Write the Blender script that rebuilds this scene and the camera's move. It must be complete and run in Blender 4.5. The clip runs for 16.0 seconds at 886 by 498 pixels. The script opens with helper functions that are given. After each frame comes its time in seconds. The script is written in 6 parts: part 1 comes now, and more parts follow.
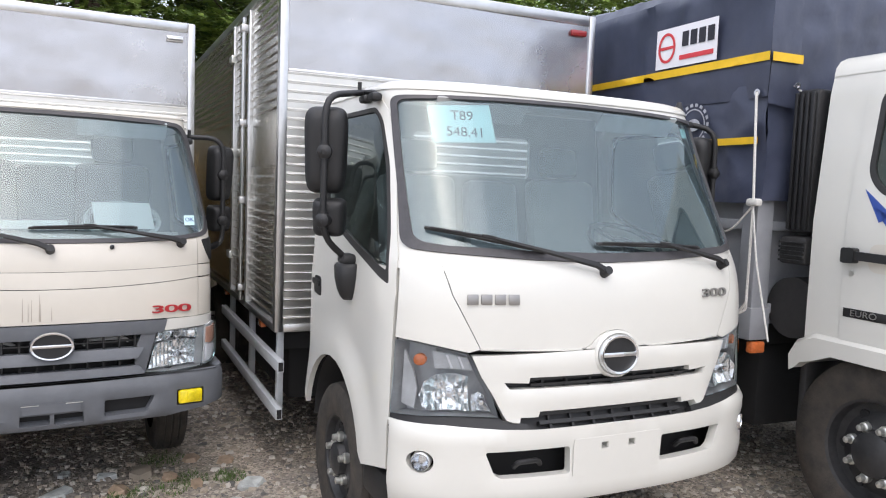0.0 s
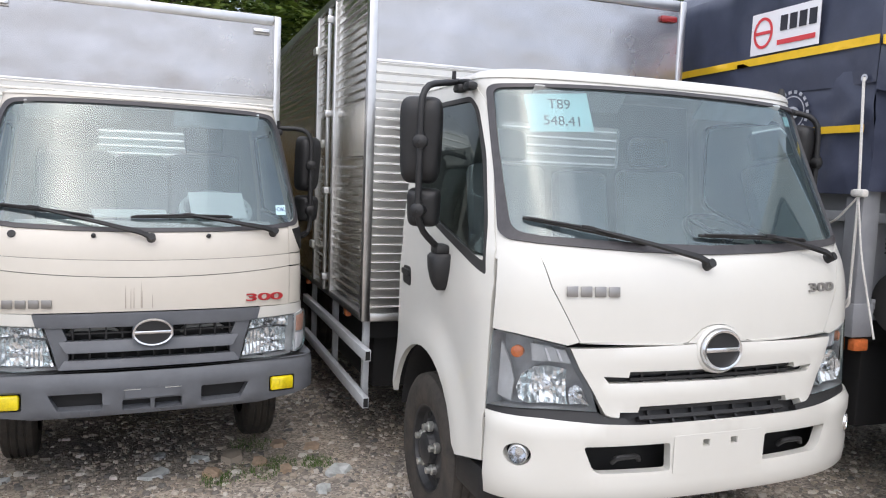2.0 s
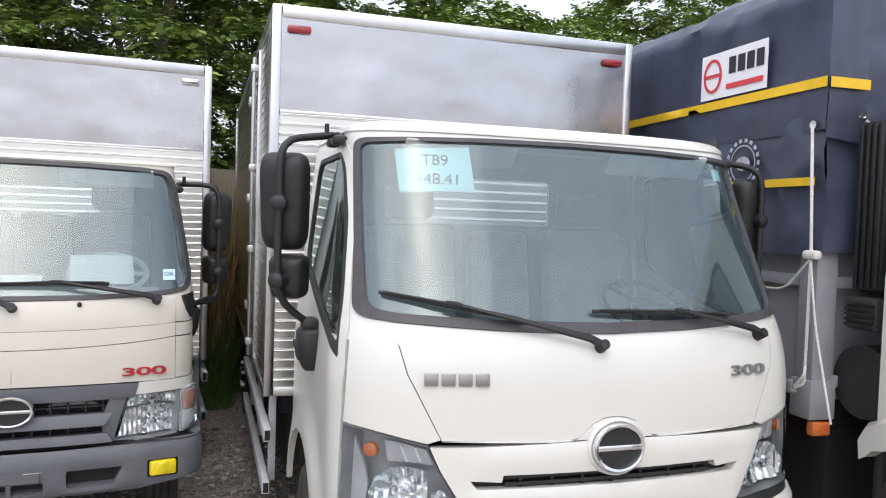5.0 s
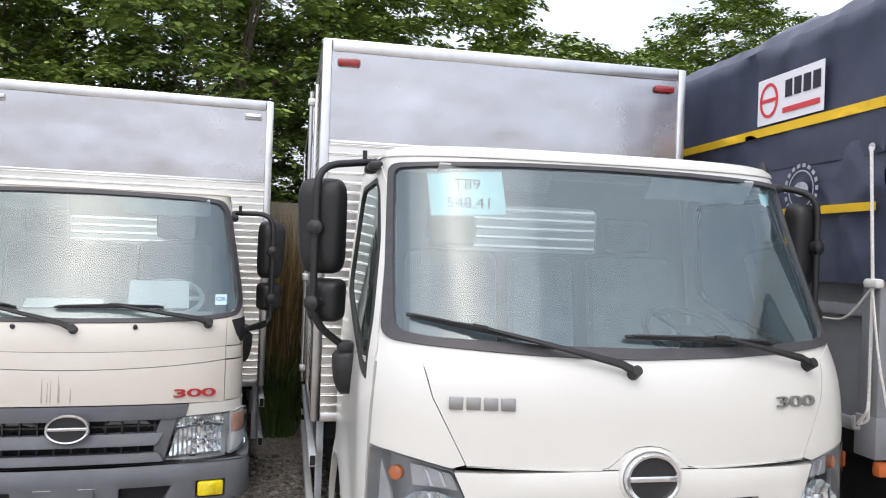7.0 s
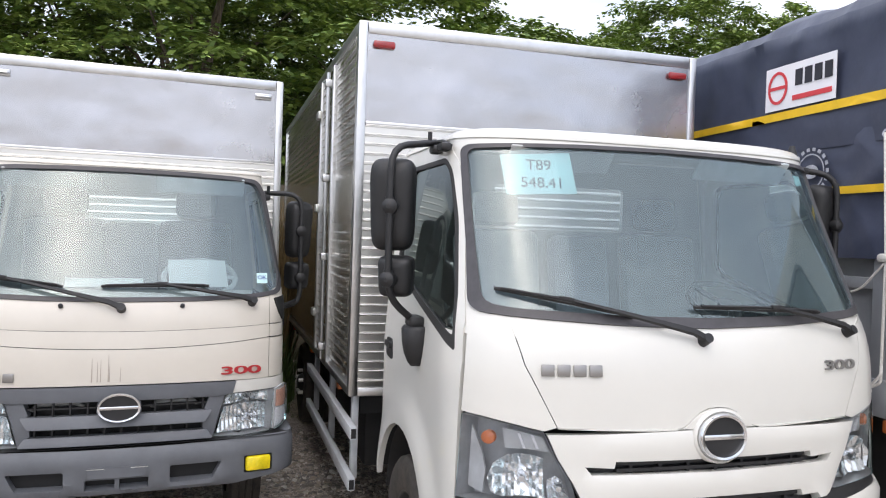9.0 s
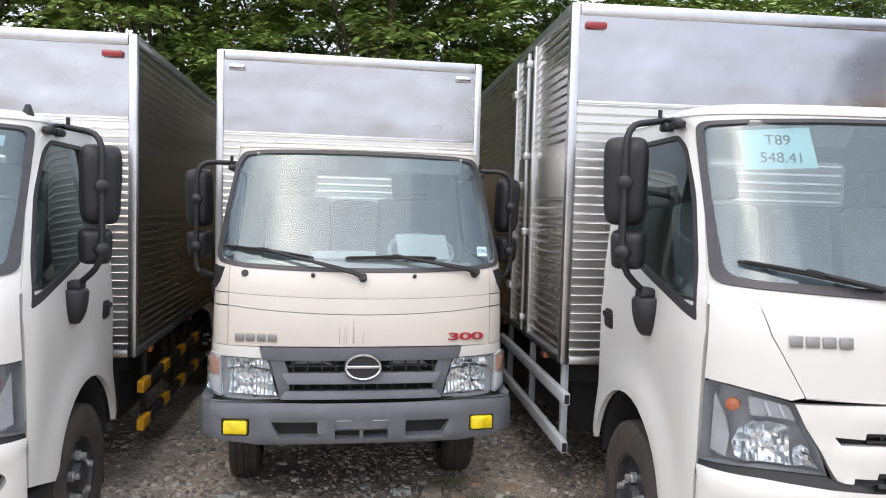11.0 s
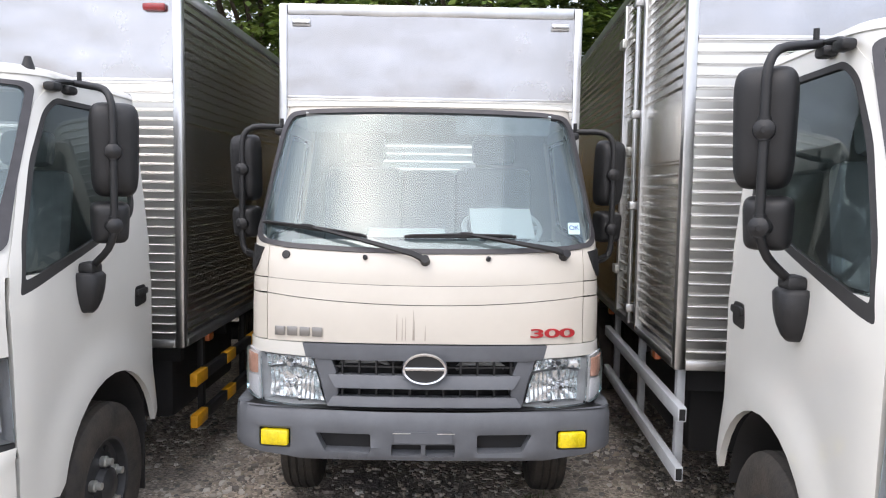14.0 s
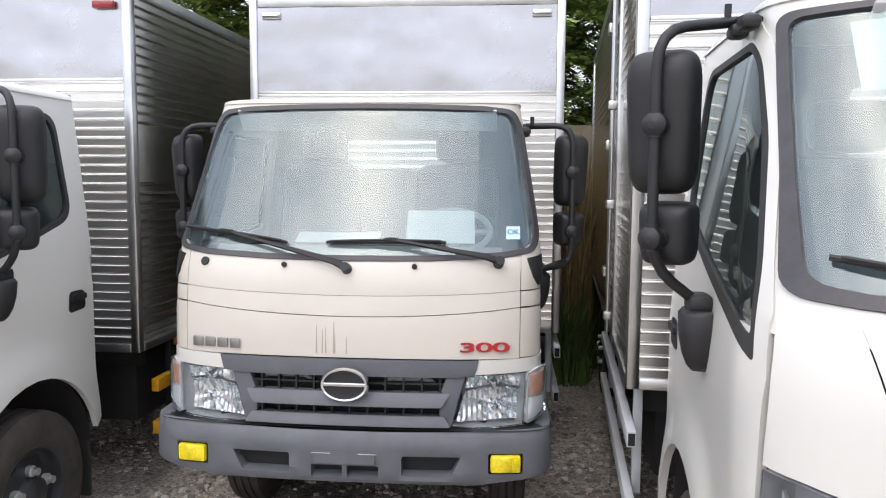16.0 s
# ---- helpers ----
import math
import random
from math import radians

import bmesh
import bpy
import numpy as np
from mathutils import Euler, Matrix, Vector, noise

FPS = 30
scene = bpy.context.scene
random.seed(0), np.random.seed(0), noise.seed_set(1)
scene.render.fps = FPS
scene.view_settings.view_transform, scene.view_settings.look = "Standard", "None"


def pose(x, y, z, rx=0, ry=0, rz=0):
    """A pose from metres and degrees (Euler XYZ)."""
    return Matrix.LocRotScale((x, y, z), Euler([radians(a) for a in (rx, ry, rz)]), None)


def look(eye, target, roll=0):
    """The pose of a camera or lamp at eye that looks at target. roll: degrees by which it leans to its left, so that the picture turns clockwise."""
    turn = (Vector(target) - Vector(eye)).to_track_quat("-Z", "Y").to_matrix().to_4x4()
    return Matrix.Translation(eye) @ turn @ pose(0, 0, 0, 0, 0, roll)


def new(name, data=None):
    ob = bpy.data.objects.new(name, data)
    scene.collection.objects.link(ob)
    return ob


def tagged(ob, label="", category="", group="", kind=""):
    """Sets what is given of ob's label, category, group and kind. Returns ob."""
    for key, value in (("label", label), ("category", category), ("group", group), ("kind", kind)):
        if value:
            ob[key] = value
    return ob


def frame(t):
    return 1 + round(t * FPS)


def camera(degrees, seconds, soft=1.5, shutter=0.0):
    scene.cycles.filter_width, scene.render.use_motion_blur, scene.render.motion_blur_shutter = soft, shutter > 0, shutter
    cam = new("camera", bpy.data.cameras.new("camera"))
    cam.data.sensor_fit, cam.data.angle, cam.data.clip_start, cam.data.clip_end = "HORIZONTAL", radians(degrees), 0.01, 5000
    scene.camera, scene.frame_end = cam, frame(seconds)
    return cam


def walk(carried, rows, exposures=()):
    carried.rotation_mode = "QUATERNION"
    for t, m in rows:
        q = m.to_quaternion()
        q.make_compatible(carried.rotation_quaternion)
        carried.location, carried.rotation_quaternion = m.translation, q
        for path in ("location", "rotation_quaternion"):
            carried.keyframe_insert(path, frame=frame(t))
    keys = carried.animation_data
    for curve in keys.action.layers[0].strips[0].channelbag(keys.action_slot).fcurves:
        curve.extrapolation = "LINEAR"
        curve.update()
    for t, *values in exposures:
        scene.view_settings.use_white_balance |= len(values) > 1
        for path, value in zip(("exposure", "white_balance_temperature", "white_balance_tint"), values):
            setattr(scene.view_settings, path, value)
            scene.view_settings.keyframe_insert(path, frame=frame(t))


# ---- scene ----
cam = camera(60.9, 16.0, soft=1.1)
PATH = [
    (0, (0.015, 0.069, 1.803), (0.928, 1.841, 1.641), 2.2),
    (0.5, (-0.029, 0.089, 1.804), (0.876, 1.865, 1.639), 2.3),
    (1, (-0.068, 0.124, 1.805), (0.754, 1.939, 1.634), 2.2),
    (1.5, (-0.073, 0.123, 1.798), (0.697, 1.960, 1.616), 2.1),
    (2, (-0.111, 0.158, 1.791), (0.654, 1.996, 1.600), 2.2),
    (2.5, (-0.150, 0.192, 1.776), (0.615, 2.030, 1.582), 2.2),
    (3, (-0.072, 0.174, 1.770), (0.694, 2.011, 1.574), 2.1),
    (3.5, (0.156, 0.107, 1.787), (0.927, 1.941, 1.581), 2.0),
    (4, (0.361, 0.137, 1.804), (1.137, 1.968, 1.590), 2.0),
    (4.5, (0.542, 0.265, 1.850), (1.320, 2.095, 1.636), 2.1),
    (5, (0.691, 0.318, 1.901), (1.372, 2.197, 1.823), 1.9),
    (5.2, (0.762, 0.314, 1.912), (1.357, 2.223, 1.879), 1.8),
    (7.5, (0.865, 0.257, 1.843), (1.345, 2.198, 1.854), 2.0),
    (8, (0.723, 0.326, 1.824), (1.208, 2.267, 1.835), 2.1),
    (8.2, (0.660, 0.357, 1.813), (1.230, 2.274, 1.825), 2.2),
    (10.3, (-0.220, 0.136, 1.831), (0.447, 2.018, 1.716), 2.1),
    (10.5, (-0.223, 0.149, 1.831), (0.276, 2.081, 1.710), 1.9),
    (11, (-0.165, 0.170, 1.808), (0.116, 2.148, 1.702), 1.5),
    (11.5, (-0.188, 0.206, 1.778), (-0.080, 2.201, 1.679), 1.1),
    (12, (-0.251, 0.366, 1.766), (-0.254, 2.363, 1.662), 1.1),
    (12.5, (-0.349, 0.532, 1.748), (-0.380, 2.529, 1.648), 1.2),
    (13, (-0.253, 0.653, 1.732), (-0.284, 2.649, 1.609), 1.0),
    (13.5, (-0.027, 0.783, 1.725), (-0.055, 2.778, 1.586), 0.9),
    (14, (0.116, 0.944, 1.740), (0.088, 2.938, 1.582), 0.9),
    (14.5, (0.175, 1.157, 1.775), (0.091, 3.149, 1.609), 0.9),
    (15, (0.276, 1.243, 1.758), (0.147, 3.233, 1.602), 0.9),
    (15.5, (0.593, 1.294, 1.745), (0.415, 3.280, 1.591), 0.6),
    (16, (0.767, 1.252, 1.793), (0.535, 3.230, 1.609), 0.4),
]
walk(cam, [(t, look(eye, aim, roll)) for t, eye, aim, roll in PATH], [(0, 0.59, 6380, 12), (2.5, 0.50, 6380, 12), (8, 0.50, 6380, 12), (11, 0.60, 6380, 13), (14.5, 0.76, 6380, 13), (16, 0.62, 6380, 13)])

# ---- sky and sun ----
world = bpy.data.worlds.new("sky")
scene.world = world
world.use_nodes = True
wn, wl = world.node_tree.nodes, world.node_tree.links
sky = wn.new("ShaderNodeTexSky")
sky.sky_type = "NISHITA"
sky.sun_disc = False
sky.sun_elevation, sky.sun_rotation = radians(55), radians(204)
sky.air_density, sky.dust_density = 1.0, 3.0
cloud = wn.new("ShaderNodeTexNoise")
cloud.inputs["Scale"].default_value, cloud.inputs["Detail"].default_value = 3.4, 6
coord = wn.new("ShaderNodeTexCoord")
ramp = wn.new("ShaderNodeValToRGB")
ramp.color_ramp.elements[0].position, ramp.color_ramp.elements[1].position = 0.30, 0.70
ramp.color_ramp.elements[0].color = (0.30, 0.30, 0.30, 1)
mixc = wn.new("ShaderNodeMix")
mixc.data_type = "RGBA"
mixc.inputs[7].default_value = (6.7, 6.9, 7.3, 1)
wl.new(coord.outputs["Generated"], cloud.inputs["Vector"])
wl.new(cloud.outputs["Fac"], ramp.inputs["Fac"])
wl.new(ramp.outputs["Color"], mixc.inputs[0])
wl.new(sky.outputs["Color"], mixc.inputs[6])
# an overcast dome: brighter overhead than at the horizon
sep = wn.new("ShaderNodeSeparateXYZ")
dome = wn.new("ShaderNodeMapRange")
dome.inputs[1].default_value, dome.inputs[2].default_value, dome.inputs[3].default_value, dome.inputs[4].default_value = 0.0, 1.0, 0.95, 1.9
scaled = wn.new("ShaderNodeVectorMath")
scaled.operation = "SCALE"
wl.new(coord.outputs["Generated"], sep.inputs[0])
wl.new(sep.outputs[2], dome.inputs[0])
wl.new(mixc.outputs[2], scaled.inputs[0])
wl.new(dome.outputs[0], scaled.inputs["Scale"])
wl.new(scaled.outputs[0], wn["Background"].inputs["Color"])
wn["Background"].inputs["Strength"].default_value = 0.13
sun_data = bpy.data.lights.new("sun", "SUN")
sun_data.energy, sun_data.angle, sun_data.color = 0.40, radians(52), (1.0, 0.95, 0.88)
sun = new("sun", sun_data)
sun.matrix_world = look((-7.0, -15.7, 24.6), (0, 0, 0))


# ---- materials ----
def material(name, colour, rough=0.5, metal=0.0, vary=0.0, scale=8.0, bump=0.0, bump_scale=60.0, coat=0.0, second=None, **more):
    """Principled surface with two scales of mottling and fine relief in object space."""
    m = bpy.data.materials.new(name)
    m.use_nodes = True
    n, l = m.node_tree.nodes, m.node_tree.links
    b = n["Principled BSDF"]
    b.inputs["Base Color"].default_value = (*colour, 1)
    b.inputs["Roughness"].default_value, b.inputs["Metallic"].default_value = rough, metal
    b.inputs["Coat Weight"].default_value = coat
    b.inputs["Coat Roughness"].default_value = 0.08
    for key, value in more.items():
        b.inputs[key].default_value = value
    tc = n.new("ShaderNodeTexCoord")
    if vary:
        a = n.new("ShaderNodeTexNoise")
        a.inputs["Scale"].default_value, a.inputs["Detail"].default_value, a.inputs["Roughness"].default_value = scale, 8, 0.65
        l.new(tc.outputs["Object"], a.inputs["Vector"])
        r = n.new("ShaderNodeValToRGB")
        r.color_ramp.elements[0].position, r.color_ramp.elements[1].position = 0.32, 0.68
        lo = second or tuple(c * (1 - vary) for c in colour)
        hi = tuple(min(1, c * (1 + 0.6 * vary)) for c in colour) if not second else colour
        r.color_ramp.elements[0].color, r.color_ramp.elements[1].color = (*lo, 1), (*hi, 1)
        l.new(a.outputs["Fac"], r.inputs["Fac"])
        l.new(r.outputs["Color"], b.inputs["Base Color"])
        mr = n.new("ShaderNodeMapRange")
        mr.inputs[3].default_value, mr.inputs[4].default_value = rough * (1 - 0.5 * vary), min(1, rough * (1 + 0.6 * vary))
        l.new(a.outputs["Fac"], mr.inputs[0])
        l.new(mr.outputs[0], b.inputs["Roughness"])
    if bump:
        f = n.new("ShaderNodeTexNoise")
        f.inputs["Scale"].default_value, f.inputs["Detail"].default_value = bump_scale, 4
        l.new(tc.outputs["Object"], f.inputs["Vector"])
        k = n.new("ShaderNodeBump")
        k.inputs["Strength"].default_value, k.inputs["Distance"].default_value = bump, 0.01
        l.new(f.outputs["Fac"], k.inputs["Height"])
        l.new(k.outputs["Normal"], b.inputs["Normal"])
    return m


def glass(name, tint, clear, rough=0.02, dust_haze=0.0):
    """Thin pane: see-through with a gloss that grows at grazing angles, under an uneven film of dust and painted sky
    haze.
    """
    m = bpy.data.materials.new(name)
    m.use_nodes = True
    n, l = m.node_tree.nodes, m.node_tree.links
    out = n["Material Output"]
    n.remove(n["Principled BSDF"])
    tr, gl, mx, fr = n.new("ShaderNodeBsdfTransparent"), n.new("ShaderNodeBsdfGlossy"), n.new("ShaderNodeMixShader"), n.new("ShaderNodeFresnel")
    tr.inputs[0].default_value = (*tint, 1)
    gl.inputs["Roughness"].default_value = rough
    gl.inputs["Color"].default_value = (0.86, 0.98, 1.0, 1)
    fr.inputs["IOR"].default_value = clear
    l.new(fr.outputs[0], mx.inputs[0])
    l.new(tr.outputs[0], mx.inputs[1])
    l.new(gl.outputs[0], mx.inputs[2])
    l.new(mx.outputs[0], out.inputs[0])
    if dust_haze:
        df, m2, tc, ns, mr = n.new("ShaderNodeBsdfDiffuse"), n.new("ShaderNodeMixShader"), n.new("ShaderNodeTexCoord"), n.new("ShaderNodeTexNoise"), n.new("ShaderNodeMapRange")
        # the pale teal diffuse also stands in for bright sky reflected in the pane
        df.inputs[0].default_value = (0.46, 0.62, 0.68, 1)
        ns.inputs["Scale"].default_value, ns.inputs["Detail"].default_value, ns.inputs["Distortion"].default_value = 2.3, 6, 0.6
        mr.inputs[1].default_value, mr.inputs[2].default_value, mr.inputs[3].default_value, mr.inputs[4].default_value = 0.3, 0.7, dust_haze * 0.9, dust_haze * 1.1
        l.new(tc.outputs["Object"], ns.inputs["Vector"])
        l.new(ns.outputs["Fac"], mr.inputs[0])
        l.new(mr.outputs[0], m2.inputs[0])
        l.new(mx.outputs[0], m2.inputs[1])
        l.new(df.outputs[0], m2.inputs[2])
        l.new(m2.outputs[0], out.inputs[0])
    return m


WHITE = material("white_paint", (0.64, 0.63, 0.585), 0.32, 0, 0.03, 2.0, coat=0.6)
CREAM = material("cream_paint", (0.62, 0.58, 0.51), 0.38, 0, 0.05, 2.5, coat=0.4)
# near-black: stands in for shade in hollows, also colours the chassis
DARK = material("shade_and_chassis_black", (0.012, 0.012, 0.013), 0.7, 0, 0.3, 9)
BLACK = material("black_plastic", (0.014, 0.014, 0.015), 0.5, 0, 0.2, 20, 0.15, 300)
RUBBER = material("black_rubber", (0.03, 0.029, 0.029), 0.6, 0, 0.2, 30)
SEAL = material("windscreen_seal", (0.055, 0.052, 0.056), 0.45, 0, 0.2, 20)
GREY = material("grey_plastic", (0.115, 0.122, 0.135), 0.5, 0, 0.15, 6, 0.2, 350)
TYRE = material("tyre_rubber", (0.032, 0.030, 0.028), 0.75, 0, 0.5, 9, 0.3, 90, second=(0.07, 0.058, 0.047))
RIM = material("black_wheel_steel", (0.045, 0.045, 0.047), 0.4, 0.3, 0.3, 14)
CHROME = material("chrome", (0.75, 0.76, 0.78), 0.12, 1)
STEEL = material("bare_steel", (0.74, 0.74, 0.70), 0.32, 0.8, 0.2, 20)
MIRROR_STEEL = material("polished_stainless_sheet", (0.74, 0.73, 0.69), 0.21, 1, 0.15, 1.6, 0.05, 5)
# base colour raised so the front ribs carry reflected sky and ground
RIBBED = material("reflection_paled_ribbed_sheet", (0.80, 0.79, 0.76), 0.30, 1, 0.10, 1.3, 0.03, 5)
BRUSHED = material("brushed_aluminium_sheet", (0.52, 0.52, 0.54), 0.27, 1, 0.12, 1.3, 0.03, 5)
POST = material("aluminium_corner_post", (0.62, 0.62, 0.62), 0.3, 1, 0.15, 5)
RAIL = material("grey_painted_rail", (0.50, 0.52, 0.54), 0.4, 0, 0.1, 8)
WINDSCREEN = glass("windscreen_glass", (0.72, 0.83, 0.85), 2.0, 0.03, 0.05)
SIDE_GLASS = glass("side_window_glass", (0.80, 0.90, 0.86), 1.6, 0.0)
LENS = glass("lamp_lens", (0.93, 0.94, 0.95), 1.5, 0.0)
REFLECTOR = material("lamp_reflector", (0.93, 0.94, 0.95), 0.16, 0.9)
LAMP_GREY = material("lamp_housing", (0.56, 0.57, 0.59), 0.28, 0.1, 0.2, 12)
LAMP_DARK = material("dark_lamp_housing", (0.44, 0.45, 0.47), 0.35, 0.0, 0.2, 12)
AMBER = material("amber_lens", (0.75, 0.2, 0.06), 0.2, 0, 0.2, 40, 0.3, 120, coat=0.6)
PEACH = material("peach_lens", (0.72, 0.42, 0.32), 0.2, 0, 0.2, 30, 0.3, 120, coat=0.6)
YELLOW_LENS = material("yellow_lens", (0.83, 0.66, 0.01), 0.25, 0, 0.25, 25, 0.3, 90, coat=0.6)
RED_LENS = material("red_lens", (0.28, 0.012, 0.015), 0.25, 0, 0.2, 40, coat=0.6)
YELLOW = material("yellow_paint", (0.75, 0.36, 0.01), 0.5, 0, 0.2, 15)
TARP = material("navy_tarpaulin", (0.055, 0.064, 0.102), 0.40, 0, 0.25, 3.0, 0.35, 9)
TARP_STRIPE = material("yellow_tarp_band", (0.80, 0.50, 0.015), 0.5, 0, 0.1, 10)
DECAL = material("white_decal", (0.80, 0.79, 0.82), 0.5, 0, 0.04, 6)
RED_INK = material("red_print", (0.62, 0.05, 0.06), 0.5)
BLUE_INK = material("blue_print", (0.03, 0.07, 0.3), 0.5)
NAVY_INK = material("navy_print", (0.02, 0.02, 0.03), 0.5)
PAPER = material("pale_green_paper", (0.62, 0.84, 0.84), 0.8, 0, 0.04, 6)
WHITE_PAPER = material("white_paper", (0.80, 0.84, 0.83), 0.8, 0, 0.05, 6)
GRIME = material("grime", (0.40, 0.355, 0.30), 0.8)
FADED = material("faded_print", (0.45, 0.46, 0.50), 0.6, 0, 0.3, 30)
INK = material("grey_ink", (0.16, 0.18, 0.2), 0.8)
BADGE = material("grey_metal_badge", (0.30, 0.29, 0.28), 0.3, 0.8)
RED_BADGE = material("red_metal_badge", (0.45, 0.03, 0.035), 0.3, 0.3)
BODY_GREY = material("grey_painted_steel", (0.30, 0.31, 0.33), 0.45, 0, 0.12, 5)
SEAT = material("grey_seat_cloth", (0.20, 0.205, 0.215), 0.85, 0, 0.2, 12)
TRIM = material("grey_cabin_trim", (0.40, 0.40, 0.39), 0.7, 0, 0.1, 10)
ROPE = material("white_rope", (0.72, 0.70, 0.66), 0.8, 0, 0.2, 90)
GRAVEL = material("gravel_ground", (0.52, 0.44, 0.35), 0.9, 0, 0.5, 1.1, 0.9, 55, second=(0.22, 0.205, 0.19))
STONE = material("loose_stone", (0.34, 0.33, 0.32), 0.85, 0, 0.4, 30, second=(0.16, 0.15, 0.14))
BARK = material("bark", (0.12, 0.09, 0.065), 0.9, 0, 0.4, 12, 0.6, 30)
LEAF = material("leaf", (0.085, 0.16, 0.03), 0.55, 0, 0.3, 0.9, second=(0.04, 0.085, 0.018))
LEAF_B = material("fresh_leaf", (0.13, 0.21, 0.045), 0.55, 0, 0.3, 1.1, second=(0.06, 0.12, 0.025))
DRY = material("dry_weed", (0.30, 0.22, 0.10), 0.8, 0, 0.4, 8, second=(0.14, 0.11, 0.05))
GRASS = material("yard_grass", (0.10, 0.17, 0.035), 0.6, 0, 0.3, 8, second=(0.06, 0.10, 0.025))
STONE_PALE = material("pale_stone", (0.46, 0.48, 0.47), 0.8, 0, 0.3, 20)
STONE_TAN = material("tan_stone", (0.42, 0.31, 0.22), 0.85, 0, 0.3, 20)
CLEAR_WRAP = material("clear_plastic_wrap", (0.50, 0.55, 0.56), 0.3, 0, 0.2, 20)
WALL = material("weathered_wall", (0.24, 0.20, 0.14), 0.9, 0, 0.4, 1.5, 0.4, 20, second=(0.10, 0.09, 0.065))


def by_island(m, dark, pale):
    """Gives each loose piece of a joined mesh its own tone."""
    n, l = m.node_tree.nodes, m.node_tree.links
    g, r = n.new("ShaderNodeNewGeometry"), n.new("ShaderNodeValToRGB")
    r.color_ramp.elements[0].color, r.color_ramp.elements[1].color = (*dark, 1), (*pale, 1)
    mid = r.color_ramp.elements.new(0.7)
    mid.color = (*[(a * 0.55 + b * 0.45) * k for a, b, k in zip(dark, pale, (1.12, 1.0, 0.86))], 1)
    l.new(g.outputs["Random Per Island"], r.inputs["Fac"])
    l.new(r.outputs["Color"], n["Principled BSDF"].inputs["Base Color"])


def speckle(m, scale, lo, hi):
    """Multiplies a fine grain into a surface's colour."""
    n, l = m.node_tree.nodes, m.node_tree.links
    b = n["Principled BSDF"]
    src = b.inputs["Base Color"].links[0].from_socket
    tc, v, mr, mx = n.new("ShaderNodeTexCoord"), n.new("ShaderNodeTexVoronoi"), n.new("ShaderNodeMapRange"), n.new("ShaderNodeMix")
    v.inputs["Scale"].default_value = scale
    sep = n.new("ShaderNodeSeparateColor")
    mr.inputs[3].default_value, mr.inputs[4].default_value = lo, hi
    mx.data_type, mx.blend_type = "RGBA", "MULTIPLY"
    mx.inputs[0].default_value = 1.0
    l.new(tc.outputs["Object"], v.inputs["Vector"])
    l.new(v.outputs["Color"], sep.inputs[0])
    l.new(sep.outputs[0], mr.inputs[0])
    l.new(src, mx.inputs[6])
    l.new(mr.outputs[0], mx.inputs[7])
    l.new(mx.outputs[2], b.inputs["Base Color"])


speckle(GRAVEL, 70.0, 0.45, 1.35)
by_island(STONE, (0.13, 0.125, 0.12), (0.58, 0.55, 0.50))
by_island(LEAF, (0.085, 0.15, 0.03), (0.30, 0.42, 0.095))
by_island(LEAF_B, (0.095, 0.17, 0.034), (0.34, 0.46, 0.11))
by_island(DRY, (0.13, 0.10, 0.05), (0.42, 0.32, 0.16))


# ---- mesh tools ----
def box_bm(bm, lo, hi, bevel=0.0):
    """An upright block between two corners, its edges rounded by bevel."""
    c = [(a + b) / 2 for a, b in zip(lo, hi)]
    d = [max(1e-4, b - a) for a, b in zip(lo, hi)]
    made = bmesh.ops.create_cube(bm, size=1, matrix=Matrix.Translation(c) @ Matrix.Diagonal((*d, 1)))
    if bevel:
        edges = list({e for v in made["verts"] for e in v.link_edges})
        bmesh.ops.bevel(bm, geom=edges, offset=min(bevel, min(d) * 0.45), segments=2, profile=0.5, affect="EDGES")
    return bm


def block(lo, hi, bevel=0.0):
    return box_bm(bmesh.new(), lo, hi, bevel)


def cyl_bm(bm, a, b, r, r2=None, n=20):
    a, b = Vector(a), Vector(b)
    turn = (b - a).to_track_quat("Z", "Y").to_matrix().to_4x4()
    bmesh.ops.create_cone(bm, cap_ends=True, segments=n, radius1=r, radius2=r if r2 is None else r2, depth=(b - a).length,
                          matrix=Matrix.Translation((a + b) / 2) @ turn)
    return bm


def rod(a, b, r, r2=None, n=16):
    return cyl_bm(bmesh.new(), a, b, r, r2, n)


def tube_bm(bm, path, r, n=10, bend=0.05):
    """A round tube along a path whose corners are rounded."""
    pts = [Vector(p) for p in path]
    out = [pts[0]]
    for a, b, c in zip(pts, pts[1:], pts[2:]):
        u, w = a - b, c - b
        k = min(bend, u.length * 0.45, w.length * 0.45)
        p, q = b + u.normalized() * k, b + w.normalized() * k
        out += [p.lerp(b, t).lerp(b.lerp(q, t), t) for t in (0, 0.25, 0.5, 0.75, 1)]
    out.append(pts[-1])
    rings = []
    for i, p in enumerate(out):
        d = (out[min(i + 1, len(out) - 1)] - out[max(i - 1, 0)]).normalized()
        side = d.orthogonal().normalized() if i == 0 else (side - d * side.dot(d)).normalized()
        up = d.cross(side)
        rings.append([bm.verts.new(p + (side * math.cos(a) + up * math.sin(a)) * r) for a in [2 * math.pi * k / n for k in range(n)]])
    for a, b in zip(rings, rings[1:]):
        for k in range(n):
            bm.faces.new((a[k], a[(k + 1) % n], b[(k + 1) % n], b[k]))
    bm.faces.new(rings[0][::-1])
    bm.faces.new(rings[-1])
    return bm


def tube(path, r, n=10, bend=0.05):
    return tube_bm(bmesh.new(), path, r, n, bend)


